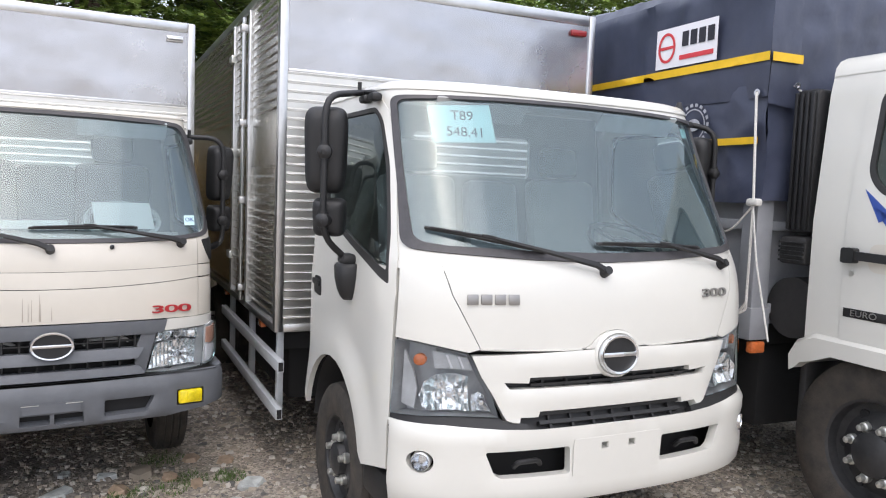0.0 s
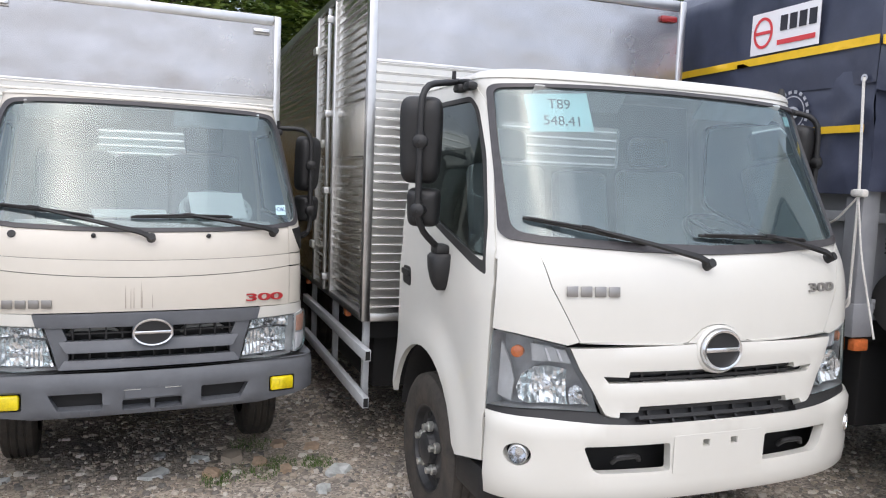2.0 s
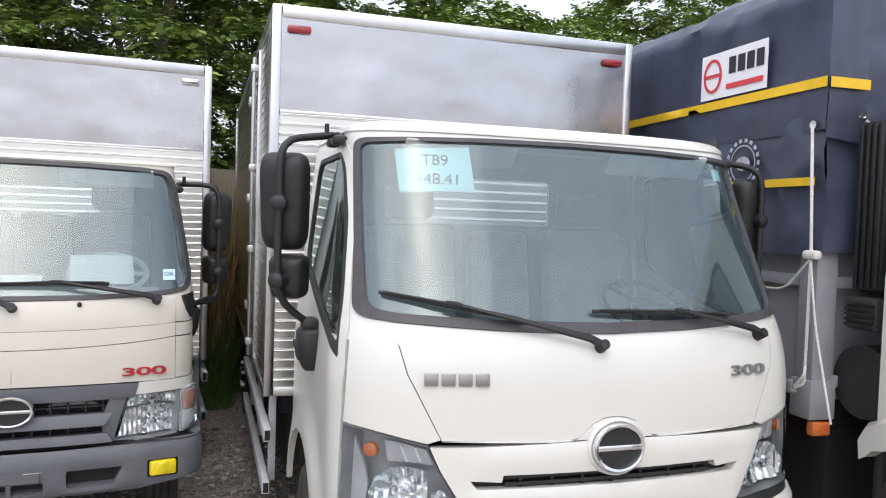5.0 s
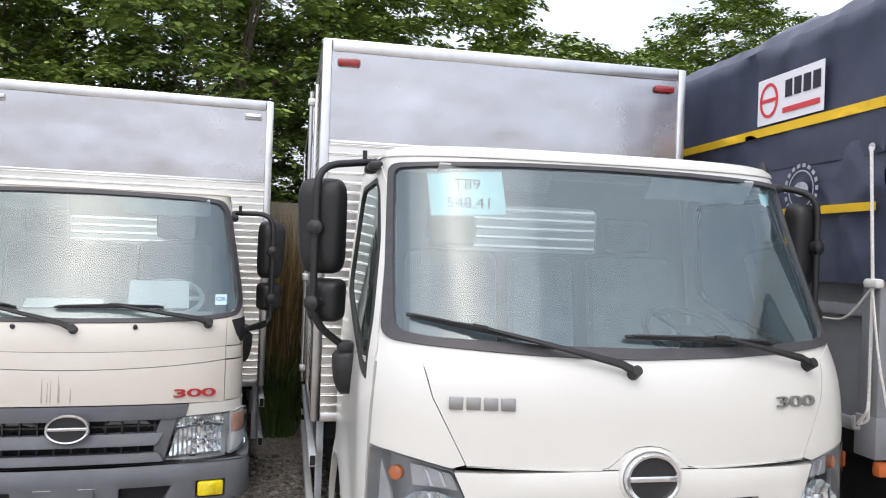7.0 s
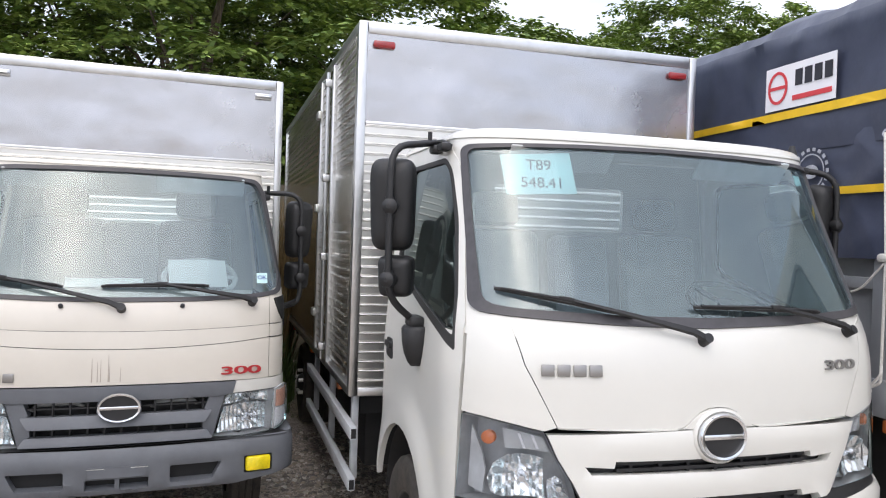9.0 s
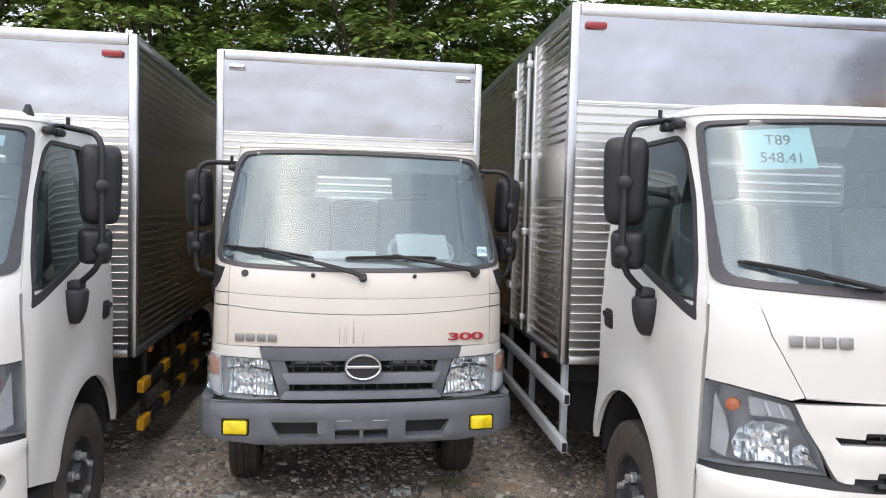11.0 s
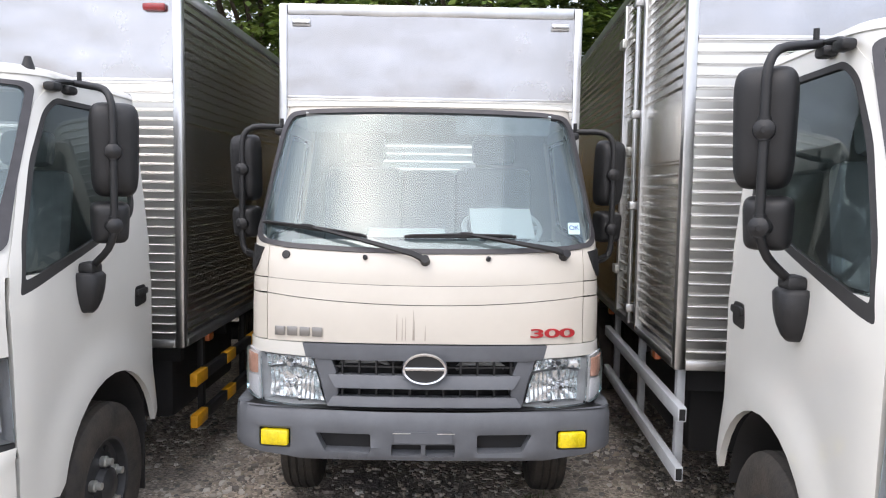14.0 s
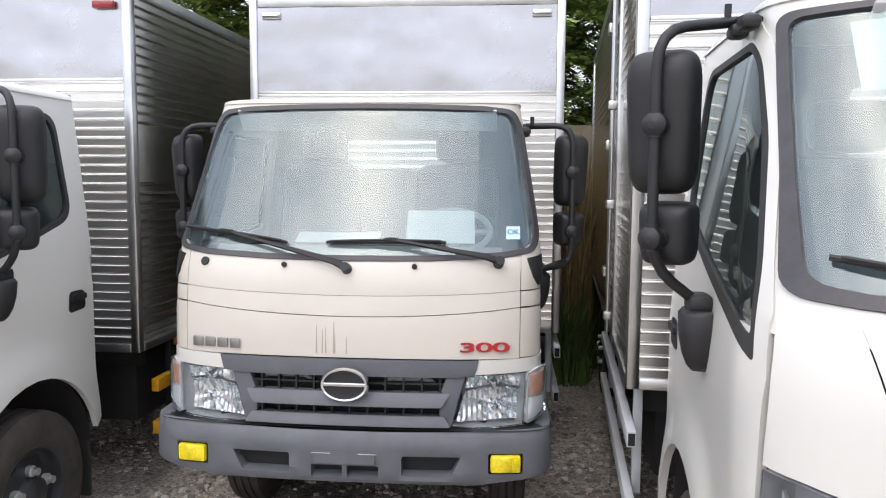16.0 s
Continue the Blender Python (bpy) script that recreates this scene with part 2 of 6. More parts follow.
def lathe_bm(bm, profile, n=32, m=None, cap=True):
    """A turned body: profile of (along, radius) round the x axis."""
    m = m or Matrix.Identity(4)
    rings = []
    for a, r in profile:
        rings.append([bm.verts.new(m @ Vector((a, r * math.cos(2 * math.pi * k / n), r * math.sin(2 * math.pi * k / n)))) for k in range(n)])
    for a, b in zip(rings, rings[1:]):
        for k in range(n):
            bm.faces.new((a[k], a[(k + 1) % n], b[(k + 1) % n], b[k]))
    for ring, r in ((rings[0], profile[0][1]), (rings[-1], profile[-1][1])):
        if cap and r > 1e-3:
            bm.faces.new(ring)
    return bm


def finish(name, bm, mat, smooth=40):
    bmesh.ops.recalc_face_normals(bm, faces=bm.faces)
    me = bpy.data.meshes.new(name)
    if smooth:
        limit = radians(smooth)
        for f in bm.faces:
            f.smooth = True
        for e in bm.edges:
            e.smooth = len(e.link_faces) == 2 and e.calc_face_angle(0) < limit
    bm.to_mesh(me)
    bm.free()
    me.materials.append(mat)
    return new(name, me)


def part(name, bm, mat, parent, label="", smooth=40):
    """One mesh under a thing or under a part."""
    ob = finish(name, bm, mat, smooth)
    ob.parent = parent
    if label:
        tagged(ob, label)
    return ob


def thing(name, m, label, category, group=""):
    ob = new(name)
    ob.empty_display_size = 0.2
    ob.matrix_world = m
    return tagged(ob, label, category, group)


def letters(name, text, size, m, mat, parent, depth=0.002, stretch=1.0):
    """Raised characters in the built-in font, turned into a mesh."""
    cu = bpy.data.curves.new(name, "FONT")
    cu.body, cu.size, cu.extrude, cu.align_x, cu.align_y = text, size, depth, "CENTER", "CENTER"
    cu.offset = size * 0.016 if stretch > 1.7 else 0.0
    tmp = bpy.data.objects.new(name, cu)
    me = bpy.data.meshes.new_from_object(tmp)
    bpy.data.objects.remove(tmp)
    me.transform(m @ Matrix.Diagonal((stretch, 1, 1, 1)))
    me.name = name
    me.materials.clear()
    me.materials.append(mat)
    ob = new(name, me)
    ob.parent = parent
    return ob


def digits(name, text, size, m, mat, parent, depth, stretch, step):
    """A number with each figure a piece of its own."""
    for i, ch in enumerate(text):
        letters(name, ch, size, m @ Matrix.Translation(((i - (len(text) - 1) / 2) * step, 0, 0)), mat, parent, depth, stretch)


def rounded(poly, r, n=5):
    """A polygon with its corners rounded; r: one radius or one for each corner."""
    out = []
    count = len(poly)
    rs = r if isinstance(r, (list, tuple)) else [r] * count
    for i in range(count):
        a, b, c = Vector(poly[i - 1]), Vector(poly[i]), Vector(poly[(i + 1) % count])
        u, w = a - b, c - b
        k = min(rs[i], u.length * 0.45, w.length * 0.45)
        if k < 1e-4:
            out.append(tuple(b))
            continue
        p, q = b + u.normalized() * k, b + w.normalized() * k
        out += [tuple(p.lerp(b, j / n).lerp(b.lerp(q, j / n), j / n)) for j in range(n + 1)]
    return out


def circle(cx, cz, r, n=28, rz=None):
    return [(cx + r * math.cos(2 * math.pi * k / n), cz + (rz or r) * math.sin(2 * math.pi * k / n)) for k in range(n)]


def dense(loop, step):
    out = []
    for a, b in zip(loop, loop[1:] + loop[:1]):
        k = max(1, math.ceil(math.dist(a, b) / step))
        out += [(a[0] + (b[0] - a[0]) * i / k, a[1] + (b[1] - a[1]) * i / k) for i in range(k)]
    return out


def inside(px, pz, loops):
    """Even-odd test of many points against loops."""
    res = np.zeros(len(px), bool)
    for loop in loops:
        a = np.array(loop)
        b = np.roll(a, -1, 0)
        for (x1, z1), (x2, z2) in zip(a, b):
            if z1 == z2:
                continue
            hit = (z1 > pz) != (z2 > pz)
            res ^= hit & (px < (x2 - x1) * (pz - z1) / (z2 - z1) + x1)
    return res


from mathutils.geometry import delaunay_2d_cdt


def sheet(loops, place, depth=0.02, step=0.06, off=0.0, roll=0.0):
    """A curved panel: loops in two coordinates (the first outside, the rest holes), laid on place(a, b, off), with its rim turned in by depth."""
    loops = [dense(lp, step) for lp in loops]
    verts, edges = [], []
    for lp in loops:
        k = len(verts)
        verts += [Vector(p) for p in lp]
        edges += [(k + i, k + (i + 1) % len(lp)) for i in range(len(lp))]
    arr = np.array(loops[0])
    lo, hi = arr.min(0), arr.max(0)
    gx, gz = np.meshgrid(np.arange(lo[0] + step / 2, hi[0], step), np.arange(lo[1] + step / 2, hi[1], step))
    gx, gz = gx.ravel(), gz.ravel()
    if len(gx):
        keep = inside(gx, gz, loops)
        rim = np.concatenate([np.array(lp) for lp in loops])
        near = np.array([np.min((rim[:, 0] - x) ** 2 + (rim[:, 1] - z) ** 2) > (0.35 * step) ** 2 for x, z in zip(gx, gz)])
        verts += [Vector((x, z)) for x, z in zip(gx[keep & near], gz[keep & near])]
    v2, _, f2, *_ = delaunay_2d_cdt(verts, edges, [], 0, 1e-6)
    cx = np.array([sum(v2[i].x for i in f) / 3 for f in f2])
    cz = np.array([sum(v2[i].y for i in f) / 3 for f in f2])
    ok = inside(cx, cz, loops)
    bm = bmesh.new()
    vs = [bm.verts.new(place(v.x, v.y, off)) for v in v2]
    for f, good in zip(f2, ok):
        if good:
            try:
                bm.faces.new([vs[i] for i in f])
            except ValueError:
                pass
    edge = [e for e in bm.edges if len(e.link_faces) == 1]
    at = {v: i for i, v in enumerate(vs)}
    low = {}
    for e in edge:
        for v in e.verts:
            if v not in low:
                p = v2[at[v]]
                low[v] = bm.verts.new(place(p.x, p.y, off - depth))
    for e in edge:
        a, b = e.verts
        bm.faces.new((a, b, low[b], low[a]))
    if roll:
        for v in low:
            p = v2[at[v]]
            v.co = place(p.x, p.y, off - roll)
    for v in [v for v in bm.verts if not v.link_faces]:
        bm.verts.remove(v)
    return bm


class Shell:
    """The skin of a cab: s runs round its plan from the middle of the front, z is the height."""

    def __init__(self, half, bow, rx, ry, length, front, width):
        p = max(2.5, 1.15 * half / rx)
        pts = [(0.0, 0.0)]
        for i in range(1, 91):
            a = math.pi / 2 * i / 90
            u = math.sin(a) ** (2 / p)
            pts.append((half * u, bow * u * u + ry * (1 - max(0.0, math.cos(a)) ** (2 / p))))
        pts.append((half, length))
        p = np.array(pts)
        self.cx, self.cy = p[:, 0], p[:, 1]
        self.s = np.concatenate([[0], np.cumsum(np.hypot(np.diff(p[:, 0]), np.diff(p[:, 1])))])
        self.half, self.length, self.end = half, length, self.s[-1]
        # the corners of the upright profile are rounded above the bumper
        zz = np.linspace(front[0][0], front[-1][0], 400)
        yy = np.interp(zz, *zip(*front))
        kern = np.hanning(25)
        soft = np.convolve(np.pad(yy, 12, "edge"), kern / kern.sum(), "valid")
        keep = np.clip((zz - 1.15) / 0.1, 0, 1) * np.clip((zz[-1] - zz) / 0.1, 0, 1)
        self.fz, self.fy = zz, yy * (1 - keep) + soft * keep
        self.wz, self.ww = zip(*width)

    def base(self, s, z):
        sign, s = (1 if s >= 0 else -1), abs(s)
        x, c = np.interp(s, self.s, self.cx), np.interp(s, self.s, self.cy)
        y0 = np.interp(z, self.fz, self.fy)
        return Vector((sign * x * np.interp(z, self.wz, self.ww) / self.half, c + y0 * (1 - c / self.length), z))

    def at(self, s, z, off=0.0):
        p = self.base(s, z)
        e = 0.012
        n = (self.base(s + e, z) - self.base(s - e, z)).cross(self.base(s, z + e) - self.base(s, z - e))
        if n.length < 1e-9:
            return p
        return p + n.normalized() * off

    def fs(self, x, z):
        """s of a place on the front, by its x."""
        k = abs(x) * self.half / np.interp(z, self.wz, self.ww)
        return math.copysign(np.interp(min(k, self.half * 0.9999), self.cx[:-1], self.s[:-1]), x)

    def ss(self, y, z, sign):
        """s of a place on a side, by its y."""
        y0 = np.interp(z, self.fz, self.fy)
        c = (y - y0) / (1 - y0 / self.length)
        return sign * np.interp(c, self.cy, self.s)

    def front(self, poly):
        return [(self.fs(x, z), z) for x, z in dense(poly, 0.05)]

    def side(self, poly, sign):
        return [(self.ss(y, z, sign), z) for y, z in dense(poly, 0.05)]


def patch(shell, loops, off=0.0, depth=0.02, step=0.06, roll=0.0):
    return sheet(loops, shell.at, depth, step, off, roll)


def flat(y):
    """Panels in an upright plane across the truck."""
    return lambda a, b, off: Vector((a, y - off, b))


def roof_bm(shell, z0, rise, n=64):
    """The roof: the plan at height z0 drawn in and up."""
    ss = [-shell.end + 2 * shell.end * i / n for i in range(n + 1)]
    ring0 = [shell.base(s, z0) for s in ss]
    mid = Vector((0, sum(p.y for p in ring0) / len(ring0) + 0.05, z0))
    bm = bmesh.new()
    rings = []
    for k, h in ((1.0, 0.0), (0.992, 0.35), (0.965, 0.66), (0.92, 0.83), (0.82, 0.93), (0.6, 0.98), (0.3, 1.0)):
        rings.append([bm.verts.new((p.x * k, mid.y + (p.y - mid.y) * k if p.y < mid.y else p.y - (1 - k) * 0.12, z0 + rise * h)) for p in ring0])
    for a, b in zip(rings, rings[1:]):
        for i in range(n):
            bm.faces.new((a[i], a[i + 1], b[i + 1], b[i]))
        bm.faces.new((a[n], a[0], b[0], b[n]))
    bm.faces.new(rings[-1])
    return bm


# ---- setting: ground and back wall ----
def lie(x, y):
    """The height of the yard: level, and a little lower on the far side of the row."""
    k = min(1, max(0, (-0.95 - x) / 0.5))
    return -0.07 * k * k * (3 - 2 * k)


def ground_sheet():
    bm = bmesh.new()
    xs = [-400, -120, -40, -16] + [-8 + 0.35 * i for i in range(49)] + [16, 40, 120, 400]
    ys = [-400, -120, -40, -12, -4] + [-1 + 0.35 * i for i in range(37)] + [16, 40, 120, 400]
    grid = [[bm.verts.new((x, y, lie(x, y) + 0.012 * noise.noise((x * 0.9, y * 0.9, 0)) * (abs(x) < 9 and abs(y) < 13) - 0.008)) for x in xs] for y in ys]
    for a, b in zip(grid, grid[1:]):
        for i in range(len(xs) - 1):
            bm.faces.new((a[i], a[i + 1], b[i + 1], b[i]))
    return bm


ground = tagged(finish("ground", ground_sheet(), GRAVEL), "grey and brown gravel yard with dirt patches", "ground", kind="structure")
tagged(finish("wall_back", block((-30, 11.2, -0.2), (30, 11.4, 2.5), 0.02), WALL), "weathered ochre boundary wall behind the trucks", "wall", kind="structure")


# ---- parts shared by the trucks ----
def wheel(parent, x, y, r, width, side, nuts=5, hub=0.09):
    """A steel wheel; side is the way that its face looks."""
    m = Matrix.Translation((x, y, r)) @ Matrix.Diagonal((side, 1, 1, 1))
    w = width / 2
    rim = lathe_bm(bmesh.new(), [(w * 0.86, r * 0.585), (w * 0.80, r * 0.55), (w * 0.45, r * 0.52), (w * 0.38, r * 0.44), (w * 0.60, r * 0.33), (w * 0.64, 0.02), (w * 0.62, 0.0)], 36, m, False)
    ob = part("wheel", rim, RIM, parent)
    bm = bmesh.new()
    lathe_bm(bm, [(-w, r * 0.6), (-w, r * 0.78), (-w * 0.96, r * 0.93), (-w * 0.8, r * 0.985), (-w * 0.5, r), (-w * 0.46, r * 0.975), (-w * 0.38, r * 0.975), (-w * 0.34, r),
                  (-w * 0.08, r), (-w * 0.04, r * 0.975), (w * 0.04, r * 0.975), (w * 0.08, r), (w * 0.34, r), (w * 0.38, r * 0.975), (w * 0.46, r * 0.975), (w * 0.5, r),
                  (w * 0.8, r * 0.985), (w * 0.96, r * 0.93), (w, r * 0.78), (w * 0.93, r * 0.64), (w * 0.86, r * 0.58)], 48, m, False)
    part("tyre", bm, TYRE, ob, "worn black rubber tyre")
    part("hub", lathe_bm(bmesh.new(), [(w * 0.55, hub), (w * 0.95, hub * 0.9), (w * 1.1, hub * 0.6), (w * 1.15, 0.0)], 24, m), RIM, ob)
    for k in range(nuts):
        a = 2 * math.pi * k / nuts + 0.3
        q = Matrix.Translation((0, r * 0.29 * math.cos(a), r * 0.29 * math.sin(a)))
        part("wheel_nut", lathe_bm(bmesh.new(), [(w * 0.58, 0.027), (w * 0.82, 0.027), (w * 0.86, 0.018), (w * 1.1, 0.017), (w * 1.13, 0.0)], 12, m @ q), STEEL, ob, "bare steel wheel nut")
    # near-black discs on the solid rim paint the shade of its holes
    for k in range(6):
        a = 2 * math.pi * k / 6
        q = Matrix.Translation((0, r * 0.42 * math.cos(a), r * 0.42 * math.sin(a)))
        part("wheel_hole_shade", lathe_bm(bmesh.new(), [(w * 0.38, r * 0.06), (w * 0.47, r * 0.055), (w * 0.471, 0.0)], 14, m @ q), DARK, ob)
    return ob


def spot(shell, x, z, off=0.0):
    """A pose on the skin: x to the right as seen from the front, y up the skin, z outwards."""
    s = shell.fs(x, z)
    p = shell.at(s, z, off)
    ex = (shell.base(s + 0.02, z) - shell.base(s - 0.02, z)).normalized()
    up = (shell.base(s, z + 0.02) - shell.base(s, z - 0.02)).normalized()
    n = ex.cross(up).normalized()
    up = n.cross(ex)
    return Matrix(((ex.x, up.x, n.x, p.x), (ex.y, up.y, n.y, p.y), (ex.z, up.z, n.z, p.z), (0, 0, 0, 1)))


def emblem(parent, m, rx, rz):
    """An oval chrome ring with a bar across a dark field, as plain shapes."""
    bm = bmesh.new()
    lathe_bm(bm, [(0.0, 0.86), (0.006, 0.86), (0.0061, 0.0)], 40, m @ Matrix.Diagonal((rx, rz, 1, 1)) @ pose(0, 0, 0, 0, -90, 0))
    ob = part("emblem", bm, BLACK, parent, "oval chrome emblem ring with a bar")
    bm = bmesh.new()
    lathe_bm(bm, [(0.0, 1.0), (0.012, 0.985), (0.02, 0.93), (0.018, 0.84), (0.0, 0.8)], 40, m @ Matrix.Diagonal((rx, rz, 1, 1)) @ pose(0, 0, 0, 0, -90, 0))
    part("emblem_ring", bm, CHROME, ob)
    bm = block((-rx * 0.88, -rz * 0.12, 0.002), (rx * 0.88, rz * 0.12, 0.014), 0.005)
    bm.transform(m)
    part("emblem_bar", bm, CHROME, ob)


def name_bars(parent, m, width, height, mat):
    """A maker's name as four plain raised blocks."""
    ob = None
    w = width / 4.4
    for k in range(4):
        x = -width / 2 + w * (0.5 + 1.13 * k)
        bm = block((x - w * 0.46, -height / 2, 0), (x + w * 0.46, height / 2, 0.006), 0.003)
        bm.transform(m)
        part("badge_block", bm, mat, parent)


def mirror_head(w, h, d, seg=24, rows=13):
    """A swollen mirror back: rounded outline, deepest in the middle, a little narrower at the foot."""
    bm = bmesh.new()
    edge = []
    for k in range(seg * 2):
        a = 2 * math.pi * k / (seg * 2)
        c, q = math.cos(a), math.sin(a)
        x, z = w / 2 * math.copysign(abs(c) ** 0.42, c), h / 2 * math.copysign(abs(q) ** 0.34, q)
        edge.append((x * (1 + 0.10 * z / h), z))
    rings = []
    for y, f in ((0.034, 0.93), (0.036, 0.98), (0.026, 1.0), (0.0, 1.0), (-0.25 * d, 0.985), (-0.55 * d, 0.93), (-0.8 * d, 0.80), (-0.94 * d, 0.55), (-d, 0.2)):
        rings.append([bm.verts.new((x * f, y, z * (1 - (1 - f) * 0.7))) for x, z in edge])
    n = len(edge)
    for a, b in zip(rings, rings[1:]):
        for k in range(n):
            bm.faces.new((a[k], a[(k + 1) % n], b[(k + 1) % n], b[k]))
    bm.faces.new(rings[0])
    bm.faces.new(rings[-1])
    return bm


def mirror(parent, sign, root, arm, foot, base, big, small, turn=24):
    """A bent tube from roof to door that carries a large and a small mirror."""
    fx = lambda p: (p[0] * sign, p[1], p[2])
    ob = part("door_mirror", tube([fx(p) for p in (root, arm, foot, base)], 0.0155, 12, 0.10), BLACK, parent, "black plastic door mirrors on a bent tube")
    for name, (c, w, h) in (("mirror_head", big), ("small_mirror_head", small)):
        x, y, z = fx(c)
        m = pose(x, y, z, 4, 0, turn * sign)
        bm = mirror_head(w, h, 0.065)
        bm.transform(m)
        head = part(name, bm, BLACK, ob, smooth=60)
        bm = sheet([rounded([(-w / 2 + 0.014, -h / 2 + 0.014), (w / 2 - 0.02, -h / 2 + 0.014), (w / 2 - 0.014, h / 2 - 0.014), (-w / 2 + 0.014, h / 2 - 0.014)], 0.03)], lambda a, b, o: m @ Vector((a, 0.038 + o, b)), 0.003, 0.1)
        part("mirror_glass", bm, CHROME, head, "silvered mirror glass")
        cx, cy = arm[0] * sign, arm[1]
        bm = bmesh.new()
        lathe_bm(bm, [(-0.032, 0.0), (-0.030, 0.018), (-0.018, 0.033), (0.006, 0.036), (0.026, 0.026), (0.04, 0.034), (0.075, 0.036)], 18, Matrix.Translation((cx, cy, z - 0.01)) @ (Vector((x - cx, y - cy, 0.0))).to_track_quat("X", "Z").to_matrix().to_4x4())
        tube_bm(bm, [(cx, cy, z - 0.045), (cx, cy, z + 0.03)], 0.021, 12)
        part("mirror_clamp", bm, BLACK, ob)
        bm = rod((cx - 0.012, cy - 0.03, z - 0.012), (cx - 0.012, cy - 0.018, z - 0.012), 0.011, n=6)
        part("clamp_bolt", bm, BLACK, ob)
    r = fx(root)
    # two short feet hold the tube to the roof edge
    for dx, dy in ((-0.015, -0.035), (0.015, -0.16)):
        bm = block((r[0] - 0.032, r[1] + dy - 0.05, r[2] - 0.055), (r[0] + 0.02, r[1] + dy + 0.03, r[2] - 0.018), 0.014)
        part("mirror_bracket", bm, BLACK, ob)
    bm = tube([(r[0], r[1], r[2]), (r[0] - 0.01 * sign, r[1] - 0.10, r[2] - 0.005), (r[0] - 0.02 * sign, r[1] - 0.17, r[2] - 0.03)], 0.012, 8, 0.03)
    part("mirror_bracket", bm, BLACK, ob)
    part("stop_pin", rod((r[0] + 0.03 * sign, r[1] - 0.02, r[2]), (r[0] + 0.03 * sign, r[1] - 0.02, r[2] + 0.045), 0.010), BLACK, ob)
    b = fx(base)
    part("mirror_elbow", block((b[0] - 0.035, b[1] - 0.05, b[2] - 0.025), (b[0] + 0.035, b[1] + 0.05, b[2] + 0.03), 0.018), BLACK, ob)
    bm = bmesh.new()
    rings = []
    for dz, hw, dp in ((-0.015, 0.066, 0.05), (-0.03, 0.072, 0.062), (-0.09, 0.068, 0.06), (-0.14, 0.055, 0.052), (-0.175, 0.036, 0.04), (-0.19, 0.018, 0.028)):
        lean = 0.016 * (dz / 0.19)
        rings.append([bm.verts.new((b[0] + (dp * 1.15 * math.sin(2 * math.pi * k / 16) - 0.02 + 0.005) * sign, b[1] + lean + hw * math.copysign(abs(math.cos(2 * math.pi * k / 16)) ** 0.6, math.cos(2 * math.pi * k / 16)), b[2] + dz)) for k in range(16)])
    for a, c in zip(rings, rings[1:]):
        for k in range(16):
            bm.faces.new((a[k], a[(k + 1) % 16], c[(k + 1) % 16], c[k]))
    bm.faces.new(rings[0])
    bm.faces.new(rings[-1])
    part("mirror_foot", bm, BLACK, ob, smooth=60)
    return ob


def wiper(parent, shell, pivot, elbow, blade, off=0.03, join=0.5):
    """Pivot cap, tapered flat arm, hook and a framed blade lying close to the windscreen."""
    put = lambda p, o: shell.at(shell.fs(*p), p[1], o)
    on = lambda t: (blade[0][0] + (blade[1][0] - blade[0][0]) * t, blade[0][1] + (blade[1][1] - blade[0][1]) * t)
    bm = bmesh.new()
    ends = [put(pivot, off), put(elbow, off + 0.014), put([(a + b) / 2 for a, b in zip(elbow, on(join))], off + 0.016), put(on(join), off + 0.012)]
    rings = []
    for i, (p, w) in enumerate(zip(ends, (0.016, 0.015, 0.009, 0.006))):
        d = (ends[min(i + 1, 3)] - ends[max(i - 1, 0)]).normalized()
        n = (put(pivot, 0.1) - put(pivot, 0.0)).normalized()
        o = d.cross(n).normalized()
        rings.append([bm.verts.new(p + o * (w * a) + n * (0.007 * b)) for a, b in ((-1, -1), (-0.7, 1), (0.7, 1), (1, -1))])
    for a, b in zip(rings, rings[1:]):
        for k in range(4):
            bm.faces.new((a[k], a[(k + 1) % 4], b[(k + 1) % 4], b[k]))
    bm.faces.new(rings[0])
    bm.faces.new(rings[-1])
    cyl_bm(bm, put(pivot, -0.01), put(pivot, off + 0.014), 0.024, 0.019)
    ob = part("wiper", bm, BLACK, parent)
    part("wiper_blade", tube([put(on(t), off - 0.018) for t in (0, 0.2, 0.4, 0.6, 0.8, 1)], 0.0075, 6, 0.02), RUBBER, ob)
    part("blade_frame", tube([put(on(t), off - 0.008 + 0.016 * (1 - abs(2 * t - 1))) for t in (0.04, 0.25, 0.5, 0.75, 0.96)], 0.0065, 6, 0.05), BLACK, ob)
    part("blade_clip", block((-0.03, -0.010, -0.008), (0.03, 0.010, 0.010), 0.004), BLACK, ob).matrix_local = Matrix.Translation(put(on(join), off + 0.010)) @ (put(on(1), off) - put(on(0), off)).to_track_quat("X", "Z").to_matrix().to_4x4()


def seat(parent, x, y, z, w=0.46):
    ob = part("seat", block((x - w / 2, y - 0.45, z - 0.12), (x + w / 2, y + 0.05, z + 0.05), 0.05), SEAT, parent)
    bm = block((-w / 2, -0.06, 0), (w / 2, 0.06, 0.58), 0.05)
    bm.transform(pose(x, y + 0.02, z, -10))
    part("seat_back", bm, SEAT, ob)
    bm = block((-0.13, -0.05, 0.60), (0.13, 0.05, 0.78), 0.045)
    bm.transform(pose(x, y + 0.02, z, -10))
    if w > 0.4:
        part("headrest", bm, SEAT, ob)
    else:
        bm.free()


